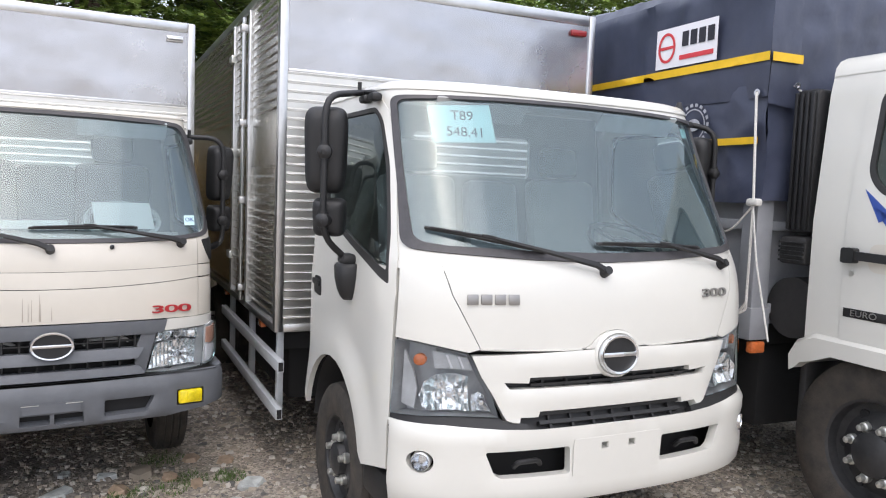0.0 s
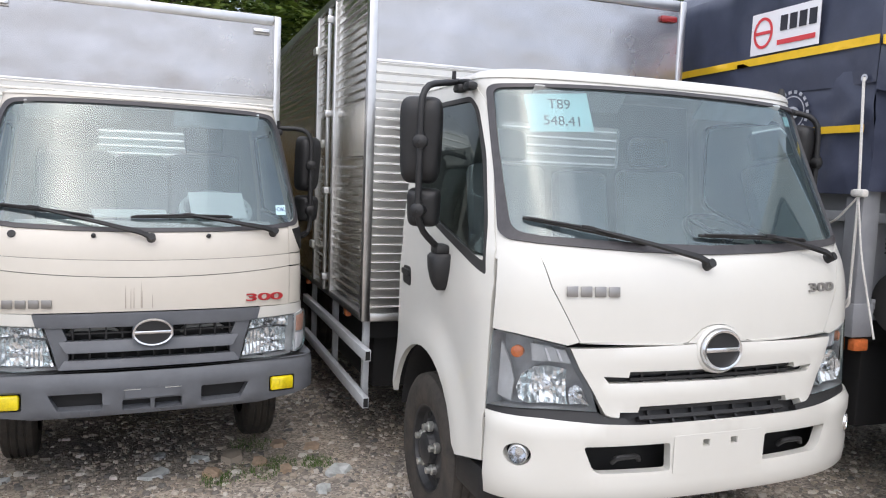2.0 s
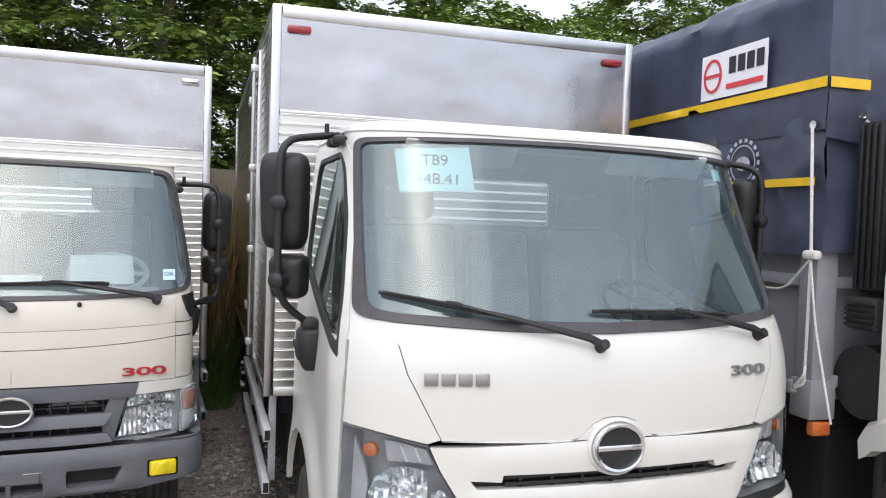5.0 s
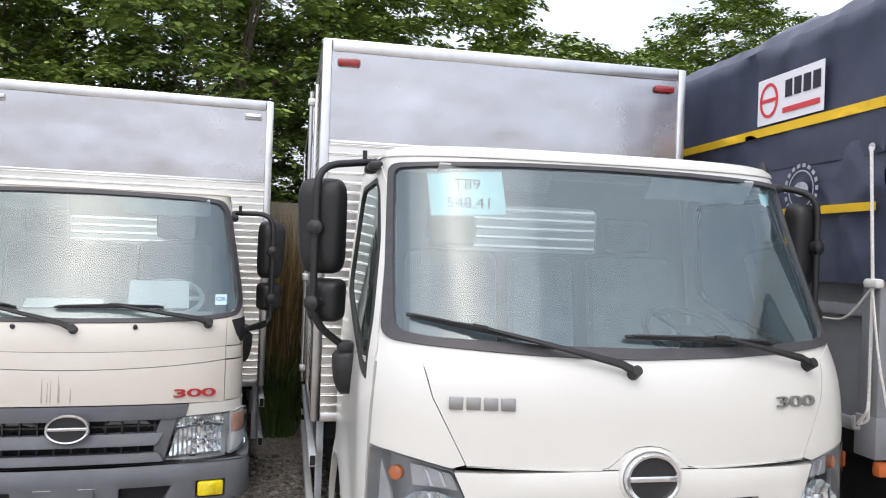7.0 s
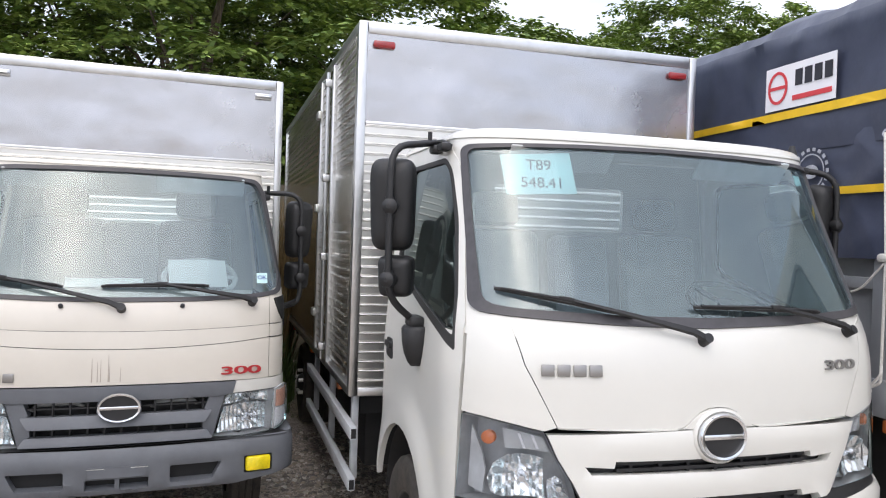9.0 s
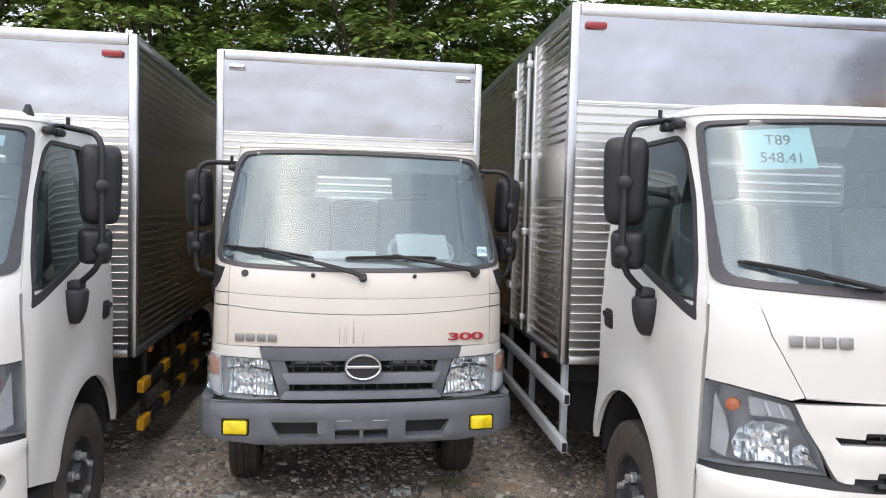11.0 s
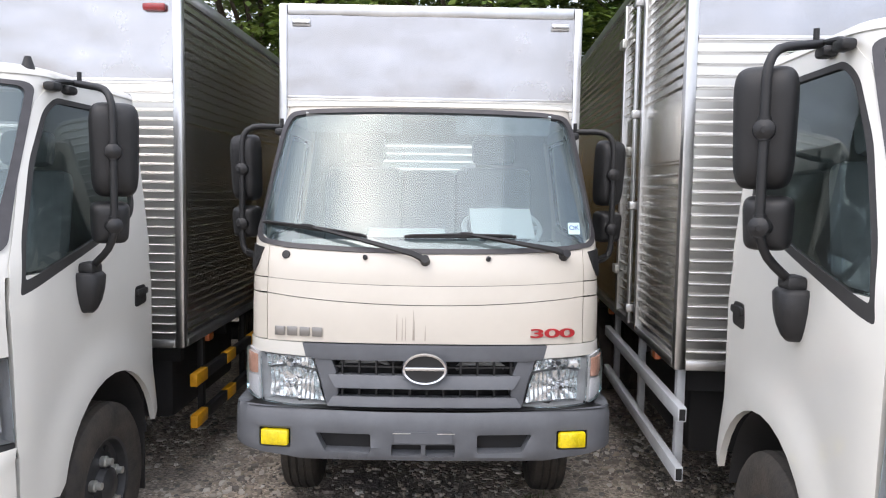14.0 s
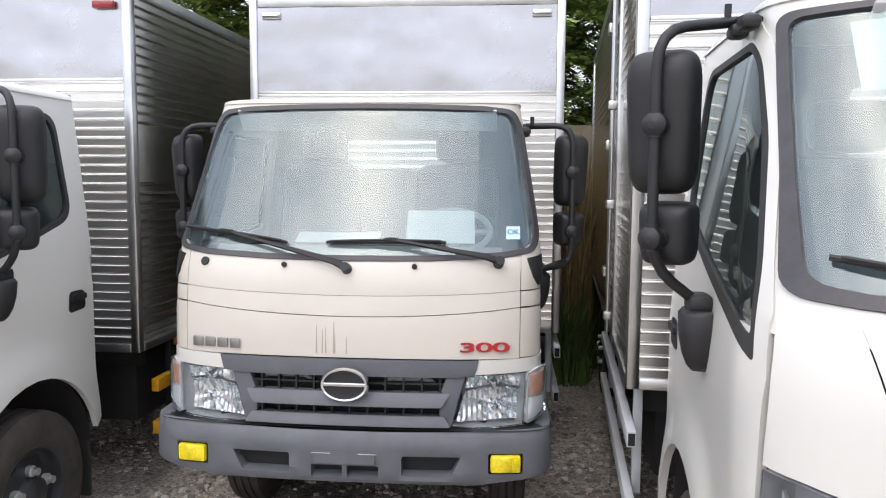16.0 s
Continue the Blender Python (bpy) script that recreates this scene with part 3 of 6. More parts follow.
def steering_wheel(parent, m, mat, r=0.2):
    bm = bmesh.new()
    n = 28
    ring = [(r * math.cos(2 * math.pi * k / n), r * math.sin(2 * math.pi * k / n), 0) for k in range(n + 1)]
    tube_bm(bm, ring, 0.015, 8, 0.01)
    cyl_bm(bm, (0, 0, -0.03), (0, 0, 0.01), 0.06)
    for a in (0, 2.1, 4.2):
        tube_bm(bm, [(0, 0, -0.01), (r * math.cos(a), r * math.sin(a), 0)], 0.014, 6)
    tube_bm(bm, [(0, 0, -0.4), (0, 0, 0)], 0.03, 8)
    bm.transform(m)
    part("steering_wheel", bm, mat, parent)


def glaze(name, bm, mat, parent, label=""):
    ob = part(name, bm, mat, parent, label)
    ob.visible_shadow = False
    return ob


def cab_inside(truck, shell, z, half, papers, pane, wrapped=False):
    """Floor, dashboard, seats, wheel and rear wall with its window."""
    back = shell.length - 0.01
    top = shell.fz[-1] - 0.12
    part("cab_floor", block((-half + 0.12, 0.42, z - 0.42), (half - 0.12, back - 0.03, z - 0.38)), DARK, truck)
    w1, p0, p1 = pane
    outer = [(-half + 0.02, z - 0.45), (half - 0.02, z - 0.45), (half - 0.02, z + 0.1), (half * 0.9, top), (-half * 0.9, top), (-half + 0.02, z + 0.1)]
    hole = rounded([(-w1, p0), (w1, p0), (w1, p1), (-w1, p1)], 0.03)
    part("rear_wall", sheet([outer, hole], flat(back), 0.03, 0.2), TRIM, truck)
    glaze("rear_window", sheet([hole], flat(back + 0.012), 0.004, 0.3), LENS, truck)
    bm = bmesh.new()
    prof = [(0.24, z - 0.35), (0.24, z + 0.02), (0.32, z + 0.07), (0.50, z + 0.05), (0.58, z - 0.05), (0.60, z - 0.35)]
    a = [bm.verts.new((-half * 0.80, y, q)) for y, q in prof]
    b = [bm.verts.new((half * 0.80, y, q)) for y, q in prof]
    for i in range(len(prof)):
        j = (i + 1) % len(prof)
        bm.faces.new((a[i], a[j], b[j], b[i]))
    bm.faces.new(a)
    bm.faces.new(b)
    part("dashboard", bm, TRIM, truck, "grey plastic dashboard", 20)
    for x in (-half * 0.48, half * 0.48):
        seat(truck, x, back - 0.35, z - 0.12)
    seat(truck, 0, back - 0.33, z - 0.14, 0.34)
    steering_wheel(truck, pose(half * 0.48, 0.62, z + 0.12, 28), CLEAR_WRAP if wrapped else BLACK)
    for x, y, w, h, tilt in papers:
        bm = block((-w / 2, -h / 2, 0), (w / 2, h / 2, 0.002))
        bm.transform(pose(x, y, z + 0.085 + 0.5 * h * math.sin(radians(tilt)), tilt, 0, 4))
        part("paper", bm, WHITE_PAPER, truck, "white paper lying on the dashboard")
    for k in (1, -1):
        bm = block((-0.24, -0.008, -0.06), (0.24, 0.008, 0.06), 0.008)
        p = shell.at(shell.fs(half * 0.47 * k, top - 0.085), top - 0.085, -0.06)
        bm.transform(pose(p.x, p.y + 0.02, p.z, 40))
        part("sun_visor", bm, CLEAR_WRAP if k > 0 else TRIM, truck, "sun visor in clear wrap" if k > 0 else "")


def dish(shell, loop, centre, deep, flutes, fine=0.012):
    """A bright bowl behind a lens: an outline pressed back towards a centre, with narrow flutes."""
    cs, cz = shell.fs(*centre), centre[1]
    far = max(math.hypot(a - cs, b - cz) for a, b in loop)

    def place(s, z, o):
        q = min(1.0, math.hypot(s - cs, z - cz) / far)
        a = math.atan2(z - cz, s - cs)
        return shell.at(s, z, o - deep * (1 - q * q) + 0.004 * math.cos(flutes * s) + 0.003 * math.cos(9 * a))

    return sheet([loop], place, 0.012, fine)


def lamp(parent, name, shell, poly, deep, bowls, ambers, trims=(), off=0.002, back=None):
    """A headlight: housing, bright bowls with their bulbs, signal lens and a clear cover; poly in the skin's own coordinates."""
    ob = part(name, patch(shell, [poly], -deep, 0.0, 0.05), back or LAMP_DARK, parent, "clear headlight with chrome bowls and amber signal")
    ring = dense(poly, 0.03)
    bm = bmesh.new()
    outer, inner = [bm.verts.new(shell.at(a, b, -0.003)) for a, b in ring], [bm.verts.new(shell.at(a, b, -deep)) for a, b in ring]
    for k in range(len(ring)):
        j = (k + 1) % len(ring)
        bm.faces.new((outer[k], outer[j], inner[j], inner[k]))
    part("housing", bm, back or LAMP_DARK, ob)
    for loop, centre, flutes in bowls:
        bowl = part("reflector", dish(shell, loop, centre, deep * 0.6, flutes) if flutes else patch(shell, [loop], -0.05, 0.01), REFLECTOR, ob, "bright fluted reflector bowl", 25)
        bowl.location = (0, 0.018, 0)
        m = spot(shell, *centre, -deep * 0.62) @ pose(0, 0, 0, 0, -90, 0)
        part("bulb_cap", lathe_bm(bmesh.new(), [(-0.01, 0.020), (0.022, 0.018), (0.032, 0.010), (0.033, 0.0)], 14, m), CHROME, ob)
    for loop, mat, back_by in trims:
        part("lamp_trim", patch(shell, [loop], -back_by, 0.012, 0.05, 0.0), mat, ob)
    for x, z, rx, rz, mat in ambers:
        m = spot(shell, x, z, -deep * 0.35) @ Matrix.Diagonal((rx, rz, 1, 1)) @ pose(0, 0, 0, 0, -90, 0)
        part("signal_lens", lathe_bm(bmesh.new(), [(-0.01, 1.0), (0.010, 0.95), (0.016, 0.6), (0.018, 0.0)], 20, m), mat, ob, "amber signal lens")
    glaze("cover_lens", patch(shell, [poly], off, 0.004, 0.05), LENS, ob)
    return ob


def loop_s(shell, poly):
    """A loop from entries ('f', x, z) on the front or ('s', y, z, sign) on a side."""
    full = []
    for p, q in zip(poly, poly[1:] + poly[:1]):
        full.append(p)
        if p[0] == q[0] == "f" and p[1] * q[1] > 0:
            full += [("f", p[1] + (q[1] - p[1]) * i / 6, p[2] + (q[2] - p[2]) * i / 6) for i in range(1, 6)]
    poly = full
    return [(shell.fs(p[1], p[2]) if p[0] == "f" else shell.ss(p[1], p[2], p[3]), p[2]) for p in poly]


def mirrored(poly):
    return [("f", -p[1], p[2]) if p[0] == "f" else ("s", p[1], p[2], -p[3]) for p in poly]


def arc_yz(cy, cz, r, a0, a1, n=14):
    return [(cy + r * math.cos(radians(a0 + (a1 - a0) * i / n)), cz + r * math.sin(radians(a0 + (a1 - a0) * i / n))) for i in range(n + 1)]


# ---- wide white cab ----
def wide_cab(truck, papers, price):
    sh = Shell(1.0, 0.03, 0.36, 0.42, 1.53,
               [(0.40, 0.03), (0.50, 0.0), (0.80, 0.0), (0.84, 0.03), (1.0, 0.04), (1.15, 0.05), (1.35, 0.065), (1.44, 0.085), (1.52, 0.13), (2.03, 0.40), (2.25, 0.50), (2.4, 0.55)],
               [(0.4, 0.97), (0.55, 1.0), (1.3, 1.0), (1.5, 0.985), (2.15, 0.92), (2.4, 0.89)])
    E_ = sh.end
    halfway = [(0.0, 1.497), (0.37, 1.507), (0.80, 1.533), (0.932, 1.546), (0.908, 1.80), (0.884, 2.215), (0.70, 2.222), (0.37, 2.231)]
    ws = sh.front(rounded(halfway + [(0, 2.235)] + [(-x, z) for x, z in halfway[:0:-1]], [0, 0, 0, 0.05, 0, 0.04, 0, 0, 0, 0, 0, 0.04, 0, 0.05, 0, 0]))
    halfway = [(0.0, 1.535), (0.37, 1.543), (0.78, 1.562), (0.886, 1.578), (0.882, 1.80), (0.864, 2.196), (0.70, 2.205), (0.37, 2.214)]
    inner = sh.front(rounded(halfway + [(0, 2.218)] + [(-x, z) for x, z in halfway[:0:-1]], [0, 0, 0, 0.06, 0, 0.035, 0, 0, 0, 0, 0, 0.035, 0, 0.06, 0, 0]))
    win = rounded([(0.345, 1.385), (0.405, 1.60), (0.53, 1.90), (0.655, 2.115), (0.74, 2.168), (1.36, 2.168), (1.40, 1.66), (1.00, 1.545)], [0.02, 0.05, 0.05, 0.05, 0.05, 0.09, 0.10, 0.2])
    wins = {k: sh.side(win, k) for k in (1, -1)}
    ins = rounded([(0.378, 1.44), (0.428, 1.605), (0.55, 1.893), (0.668, 2.095), (0.748, 2.146), (1.338, 2.146), (1.376, 1.68), (0.99, 1.572)], [0.02, 0.05, 0.05, 0.05, 0.05, 0.09, 0.10, 0.2])
    body = part("cab_frame", patch(sh, [[(-E_, 1.46), (E_, 1.46), (E_, 2.252), (-E_, 2.252)], ws, wins[1], wins[-1]], -0.006, 0.03), WHITE, truck)
    part("cab_roof", roof_bm(sh, 2.247, 0.055), WHITE, truck)
    part("windscreen_seal", patch(sh, [ws, inner], 0.003, 0.03), SEAL, truck, "black windscreen seal")
    glaze("windscreen", patch(sh, [inner], -0.008, 0.004, 0.06), WINDSCREEN, truck, "curved laminated windscreen")
    # near-black sheets paint the shade behind seams, lamps and slots
    part("inner_shade_skin", patch(sh, [[(-E_, 1.185), (E_, 1.185), (E_, 1.47), (-E_, 1.47)]], -0.035, 0.0), DARK, truck)
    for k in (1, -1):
        part("inner_shade_side", patch(sh, [[(1.12 * k, 0.98), (E_ * k, 0.98), (E_ * k, 1.19), (1.12 * k, 1.19)]], -0.035, 0.0), DARK, truck)
    part("inner_shade_front", patch(sh, [[(-1.1, 0.47), (1.1, 0.47), (1.1, 1.2), (-1.1, 1.2)]], -0.14, 0.0), DARK, truck)
    brow = [(0.650, 1.136), (0.45, 1.130), (0.27, 1.124), (0.19, 1.124), (0.150, 1.132), (0.118, 1.156), (0.085, 1.183), (0.045, 1.199)]
    line = brow + [(0, 1.203)] + [(-x, z) for x, z in brow[::-1]]
    hood = [(-0.764, 1.36), (-0.80, 1.497), (0, 1.485), (0.80, 1.497), (0.764, 1.36)] + line
    part("front_panel", patch(sh, [sh.front(hood)], 0.0, 0.03, 0.06, 0.002), WHITE, truck)
    for k in (1, -1):
        corner = [("f", 0.8035, 1.497), ("f", 0.768, 1.36), ("f", 0.654, 1.138), ("f", 0.70, 1.124), ("f", 0.82, 1.150), ("f", 0.90, 1.165), ("s", 0.282, 1.172, 1), ("s", 0.28, 1.3, 1), ("s", 0.288, 1.37, 1), ("s", 0.315, 1.48, 1), ("f", 0.935, 1.545), ("f", 0.87, 1.52)]
        part("corner_panel", patch(sh, [loop_s(sh, corner if k > 0 else mirrored(corner))], 0.0, 0.03, 0.05, 0.002), WHITE, truck)
        arch = arc_yz(1.0, 0.46, 0.475, 164, 14)
        doorp = [(0.292, 0.60), (0.50, 0.555)] + arch + [(1.505, 0.62), (1.505, 1.3), (1.475, 2.15), (1.42, 2.212), (0.71, 2.212), (0.625, 2.14), (0.50, 1.90), (0.375, 1.60), (0.33, 1.50), (0.298, 1.36)]
        # the door skin swells out over the wheel
        def swell(s, z, o):
            p = sh.base(s, z)
            d = min(1.0, max(0.0, (math.hypot(p.y - 1.0, p.z - 0.46) - 0.475) / 0.2))
            return sh.at(s, z, o + 0.028 * (1 - d * d * (3 - 2 * d)))

        door = part("cab_door", sheet([sh.side(doorp, k), wins[k]], swell, 0.03, 0.05, 0.0, 0.002), WHITE, truck)
        part("window_seal", patch(sh, [wins[k], sh.side(ins, k)], -0.002, 0.02, 0.06), RUBBER, door, "black window seal")
        glaze("window_pane", patch(sh, [sh.side(ins, k)], -0.012, 0.004, 0.1), SIDE_GLASS, door, "tinted side window")
        part("handle_recess", patch(sh, [sh.side(rounded([(1.29, 1.195), (1.43, 1.205), (1.42, 1.30), (1.30, 1.30)], 0.03), k)], 0.004, 0.01), BLACK, door, "black door handle recess")
        part("door_handle", patch(sh, [sh.side(rounded([(1.305, 1.25), (1.425, 1.255), (1.42, 1.285), (1.31, 1.285)], 0.012), k)], 0.016, 0.012), BLACK, door)
        # headlight and the black strip below it
        flip = lambda lp: loop_s(sh, lp if k > 0 else mirrored(lp))
        hl = [("f", 0.697, 1.114), ("f", 0.657, 1.028), ("f", 0.602, 0.94), ("f", 0.575, 0.852), ("f", 0.70, 0.860), ("f", 0.80, 0.862), ("f", 0.91, 0.856), ("s", 0.285, 0.850, 1), ("s", 0.280, 1.0, 1), ("s", 0.277, 1.163, 1), ("f", 0.90, 1.158), ("f", 0.82, 1.142)]
        main = [("f", 0.688, 0.876), ("f", 0.694, 1.022), ("f", 0.76, 1.032), ("f", 0.82, 1.026), ("f", 0.866, 0.995), ("f", 0.884, 0.94), ("f", 0.872, 0.89), ("f", 0.845, 0.872)]
        small = [("f", 0.598, 0.872), ("f", 0.618, 0.935), ("f", 0.645, 0.952), ("f", 0.678, 0.945), ("f", 0.676, 0.874)]
        top = [("f", 0.702, 1.098), ("f", 0.676, 1.044), ("f", 0.76, 1.052), ("f", 0.835, 1.052), ("f", 0.845, 1.125), ("f", 0.78, 1.116)]
        side = [("s", 0.258, 1.12, 1), ("s", 0.262, 0.89, 1), ("f", 0.915, 0.875), ("f", 0.905, 0.96), ("f", 0.918, 1.03)]
        fins = [([("f", x, 1.100 + 0.11 * (x - 0.7)), ("f", x + 0.010, 1.102 + 0.11 * (x - 0.7)), ("f", x - 0.010, 1.056), ("f", x - 0.020, 1.056)], DECAL, 0.022) for x in (0.735, 0.782)]
        lamp(truck, "headlight", sh, flip(hl), 0.10, [(flip(main), (0.775 * k, 0.945), 230), (flip(small), (0.64 * k, 0.91), 160)], [(0.893 * k, 1.085, 0.028, 0.026, AMBER)],
             [(flip(lp), mat, d) for lp, mat, d in [(top, LAMP_GREY, 0.034), (side, LAMP_GREY, 0.04)] + fins])
        strip = [("f", 0.571, 0.848), ("f", 0.70, 0.856), ("f", 0.80, 0.858), ("f", 0.91, 0.852), ("s", 0.287, 0.846, 1), ("s", 0.287, 0.79, 1), ("f", 0.82, 0.795), ("f", 0.44, 0.795), ("f", 0.45, 0.824), ("f", 0.538, 0.832)]
        part("lamp_strip", patch(sh, [flip(strip)], -0.004, 0.04), BLACK, truck, "black strip below the headlight")
        # fog lamp
        m = spot(sh, 0.885 * k, 0.672, 0.0) @ pose(0, 0, 0, 0, -90, 0)
        fog = part("fog_lamp", lathe_bm(bmesh.new(), [(-0.05, 0.042), (0.008, 0.042), (0.014, 0.037), (0.004, 0.034), (-0.03, 0.017), (-0.03, 0.0)], 24, m, False), CHROME, truck, "round fog lamp")
        glaze("lamp_glass", lathe_bm(bmesh.new(), [(0.004, 0.035), (0.012, 0.02), (0.014, 0.0)], 20, m, False), LENS, fog)
        # step and wheel well
        part("cab_step", block((0.80 * k if k > 0 else -0.985, 0.29, 0.40), (0.985 if k > 0 else -0.80, 0.60, 0.565), 0.03), BLACK, truck)
        bm = bmesh.new()
        w0, w1 = sorted((0.55 * k, 0.97 * k))
        pts = arc_yz(1.0, 0.46, 0.485, 170, 4, 16)
        for (ya, za), (yb, zb) in zip(pts, pts[1:]):
            bm.faces.new([bm.verts.new(p) for p in ((w0, ya, za), (w1, ya, za), (w1, yb, zb), (w0, yb, zb))])
        bmesh.ops.remove_doubles(bm, verts=bm.verts, dist=1e-4)
        part("wheel_well", bm, RUBBER, truck)
        part("mud_flap", block((w0 + 0.1, 1.49, 0.18), (w1 - 0.02, 1.51, 0.75), 0.004), RUBBER, truck)
        wheel(truck, 0.885 * k, 1.02, 0.39, 0.205, k)
        mirror(truck, k, (0.93, 0.88, 2.245), (1.165, 0.72, 2.20), (1.165, 0.72, 1.56), (1.02, 0.80, 1.445), ((1.135, 0.80, 1.955), 0.195, 0.40), ((1.11, 0.80, 1.645), 0.155, 0.18))
    # grille panel with its two slots
    edge = [(0.690, 1.112), (0.652, 1.028), (0.597, 0.94), (0.568, 0.885), (0.540, 0.838), (0.515, 0.828), (0.484, 0.826), (0.476, 0.846), (0.394, 0.843), (0.386, 0.868)]
    grille = [(-x, z - 0.0025) for x, z in line] + [(-x, z) for x, z in edge] + edge[::-1]
    slot = [(-0.527, 0.968), (0, 0.962), (0.527, 0.968), (0.552, 0.998), (0.44, 0.991), (0.434, 1.015), (0.13, 1.012), (-0.13, 1.012), (-0.434, 1.015), (-0.44, 0.991), (-0.552, 0.998)]
    part("grille_panel", patch(sh, [sh.front(grille), sh.front(slot)], 0.012, 0.05, 0.05, 0.006), WHITE, truck)
    for z0, z1, w in ((0.955, 1.03, 0.55), (0.80, 0.88, 0.50)):
        g = part("grille", patch(sh, [sh.front([(-w, z0), (w, z0), (w, z1), (-w, z1)])], -0.045, 0.0), BLACK, truck, "black plastic grille mesh")
        for j in range(2):
            z = z0 + (z1 - z0) * (0.33 + 0.34 * j)
            part("slat", patch(sh, [sh.front([(-w * 0.77, z - 0.006), (w * 0.77, z - 0.006), (w * 0.77, z + 0.006), (-w * 0.77, z + 0.006)])], -0.012, 0.03), BLACK, g)
        for j in range(-3, 4):
            x = j * w * 0.22
            part("slat", patch(sh, [sh.front([(x - 0.006, z0), (x + 0.006, z0), (x + 0.006, z1), (x - 0.006, z1)])], -0.02, 0.02), BLACK, g)
    # bumper
    bump = loop_s(sh, [("s", 0.285, 0.828, -1), ("f", -0.80, 0.824), ("f", -0.57, 0.806), ("f", -0.4, 0.799), ("f", 0.4, 0.799), ("f", 0.57, 0.806), ("f", 0.80, 0.824), ("s", 0.285, 0.828, 1), ("s", 0.285, 0.47, 1), ("f", 0.85, 0.475), ("f", 0, 0.47), ("f", -0.85, 0.475), ("s", 0.285, 0.47, -1)])
    cut = [(0.245, 0.595), (0.25, 0.715), (0.64, 0.715), (0.60, 0.62), (0.57, 0.60)]
    holes = [sh.front(rounded(cut, 0.015)), sh.front(rounded([(-x, z) for x, z in cut], 0.015))]
    holes += [sh.front(circle(x, 0.672, 0.046)) for x in (-0.885, 0.885)]
    holes += [sh.front([(x - 0.018, 0.69), (x + 0.018, 0.69), (x + 0.018, 0.72), (x - 0.018, 0.72)]) for x in (-0.073, 0.073)]
    bumper = part("bumper", patch(sh, [bump] + holes, 0.012, 0.05, 0.05, 0.006), WHITE, truck, "white painted front bumper")
    part("bumper_plate_mount", patch(sh, [sh.front(rounded([(-0.235, 0.58), (0.235, 0.58), (0.235, 0.745), (-0.235, 0.745)], 0.01)), *holes[-2:]], 0.0135, 0.003), WHITE, bumper)
    for x in (-0.44, 0.44):
        part("tow_hook", tube([(x - 0.05, 0.06, 0.63), (x - 0.05, 0.03, 0.66), (x + 0.05, 0.03, 0.66), (x + 0.08, 0.06, 0.63)], 0.012, 8), BLACK, bumper)
    bm = patch(sh, [loop_s(sh, [("s", 0.285, 0.475, -1), ("f", 0, 0.475), ("s", 0.285, 0.475, 1), ("s", 0.285, 0.44, 1), ("f", 0, 0.435), ("s", 0.285, 0.44, -1)])], -0.03, 0.05)
    part("bumper_lip", bm, BLACK, bumper)
    emblem(truck, spot(sh, 0, 1.095, 0.020), 0.106, 0.090)
    bm = lathe_bm(bmesh.new(), [(-0.03, 1.16), (0.010, 1.12), (0.018, 1.04), (0.012, 0.98)], 40, spot(sh, 0, 1.095, 0.004) @ Matrix.Diagonal((0.106, 0.092, 1, 1)) @ pose(0, 0, 0, 0, -90, 0))
    part("emblem_surround", bm, WHITE, truck)
    name_bars(truck, spot(sh, -0.60, 1.346, 0.002), 0.234, 0.043, BADGE)
    digits("badge_number", "300", 0.056, spot(sh, 0.615, 1.346, 0.004), BADGE, truck, 0.004, 2.4, 0.064)
    wiper(truck, sh, (-0.052, 1.452), (-0.11, 1.472), ((-0.838, 1.628), (-0.33, 1.537)), join=0.48)
    wiper(truck, sh, (0.70, 1.472), (0.64, 1.49), ((-0.058, 1.572), (0.56, 1.553)), join=0.60)
    part("sticker", patch(sh, [sh.front([(0.735, 2.12), (0.79, 2.12), (0.79, 2.17), (0.735, 2.17)])], -0.012, 0.001), PAPER, truck, "small pale green inspection sticker")
    p = sh.base(sh.fs(0.84, 2.262), 2.262)
    part("roof_knob", rod((p.x, p.y + 0.05, 2.27), (p.x, p.y + 0.05, 2.325), 0.03, 0.012), BLACK, truck)
    cab_inside(truck, sh, 1.42, 0.985, papers, (0.40, 1.88, 2.13))
    if price:
        sheet_m = [("f", -0.738, 2.012), ("f", -0.442, 2.026), ("f", -0.446, 2.202), ("f", -0.745, 2.182)]
        card = part("price_card", patch(sh, [loop_s(sh, sheet_m)], -0.02, 0.001, 0.08), PAPER, truck, "pale green paper taped inside the windscreen")
        letters("card_text", "T89", 0.068, spot(sh, -0.59, 2.140, -0.018), INK, card, 0.0005)
        letters("card_text", "548.41", 0.068, spot(sh, -0.585, 2.064, -0.018), INK, card, 0.0005)
    return sh


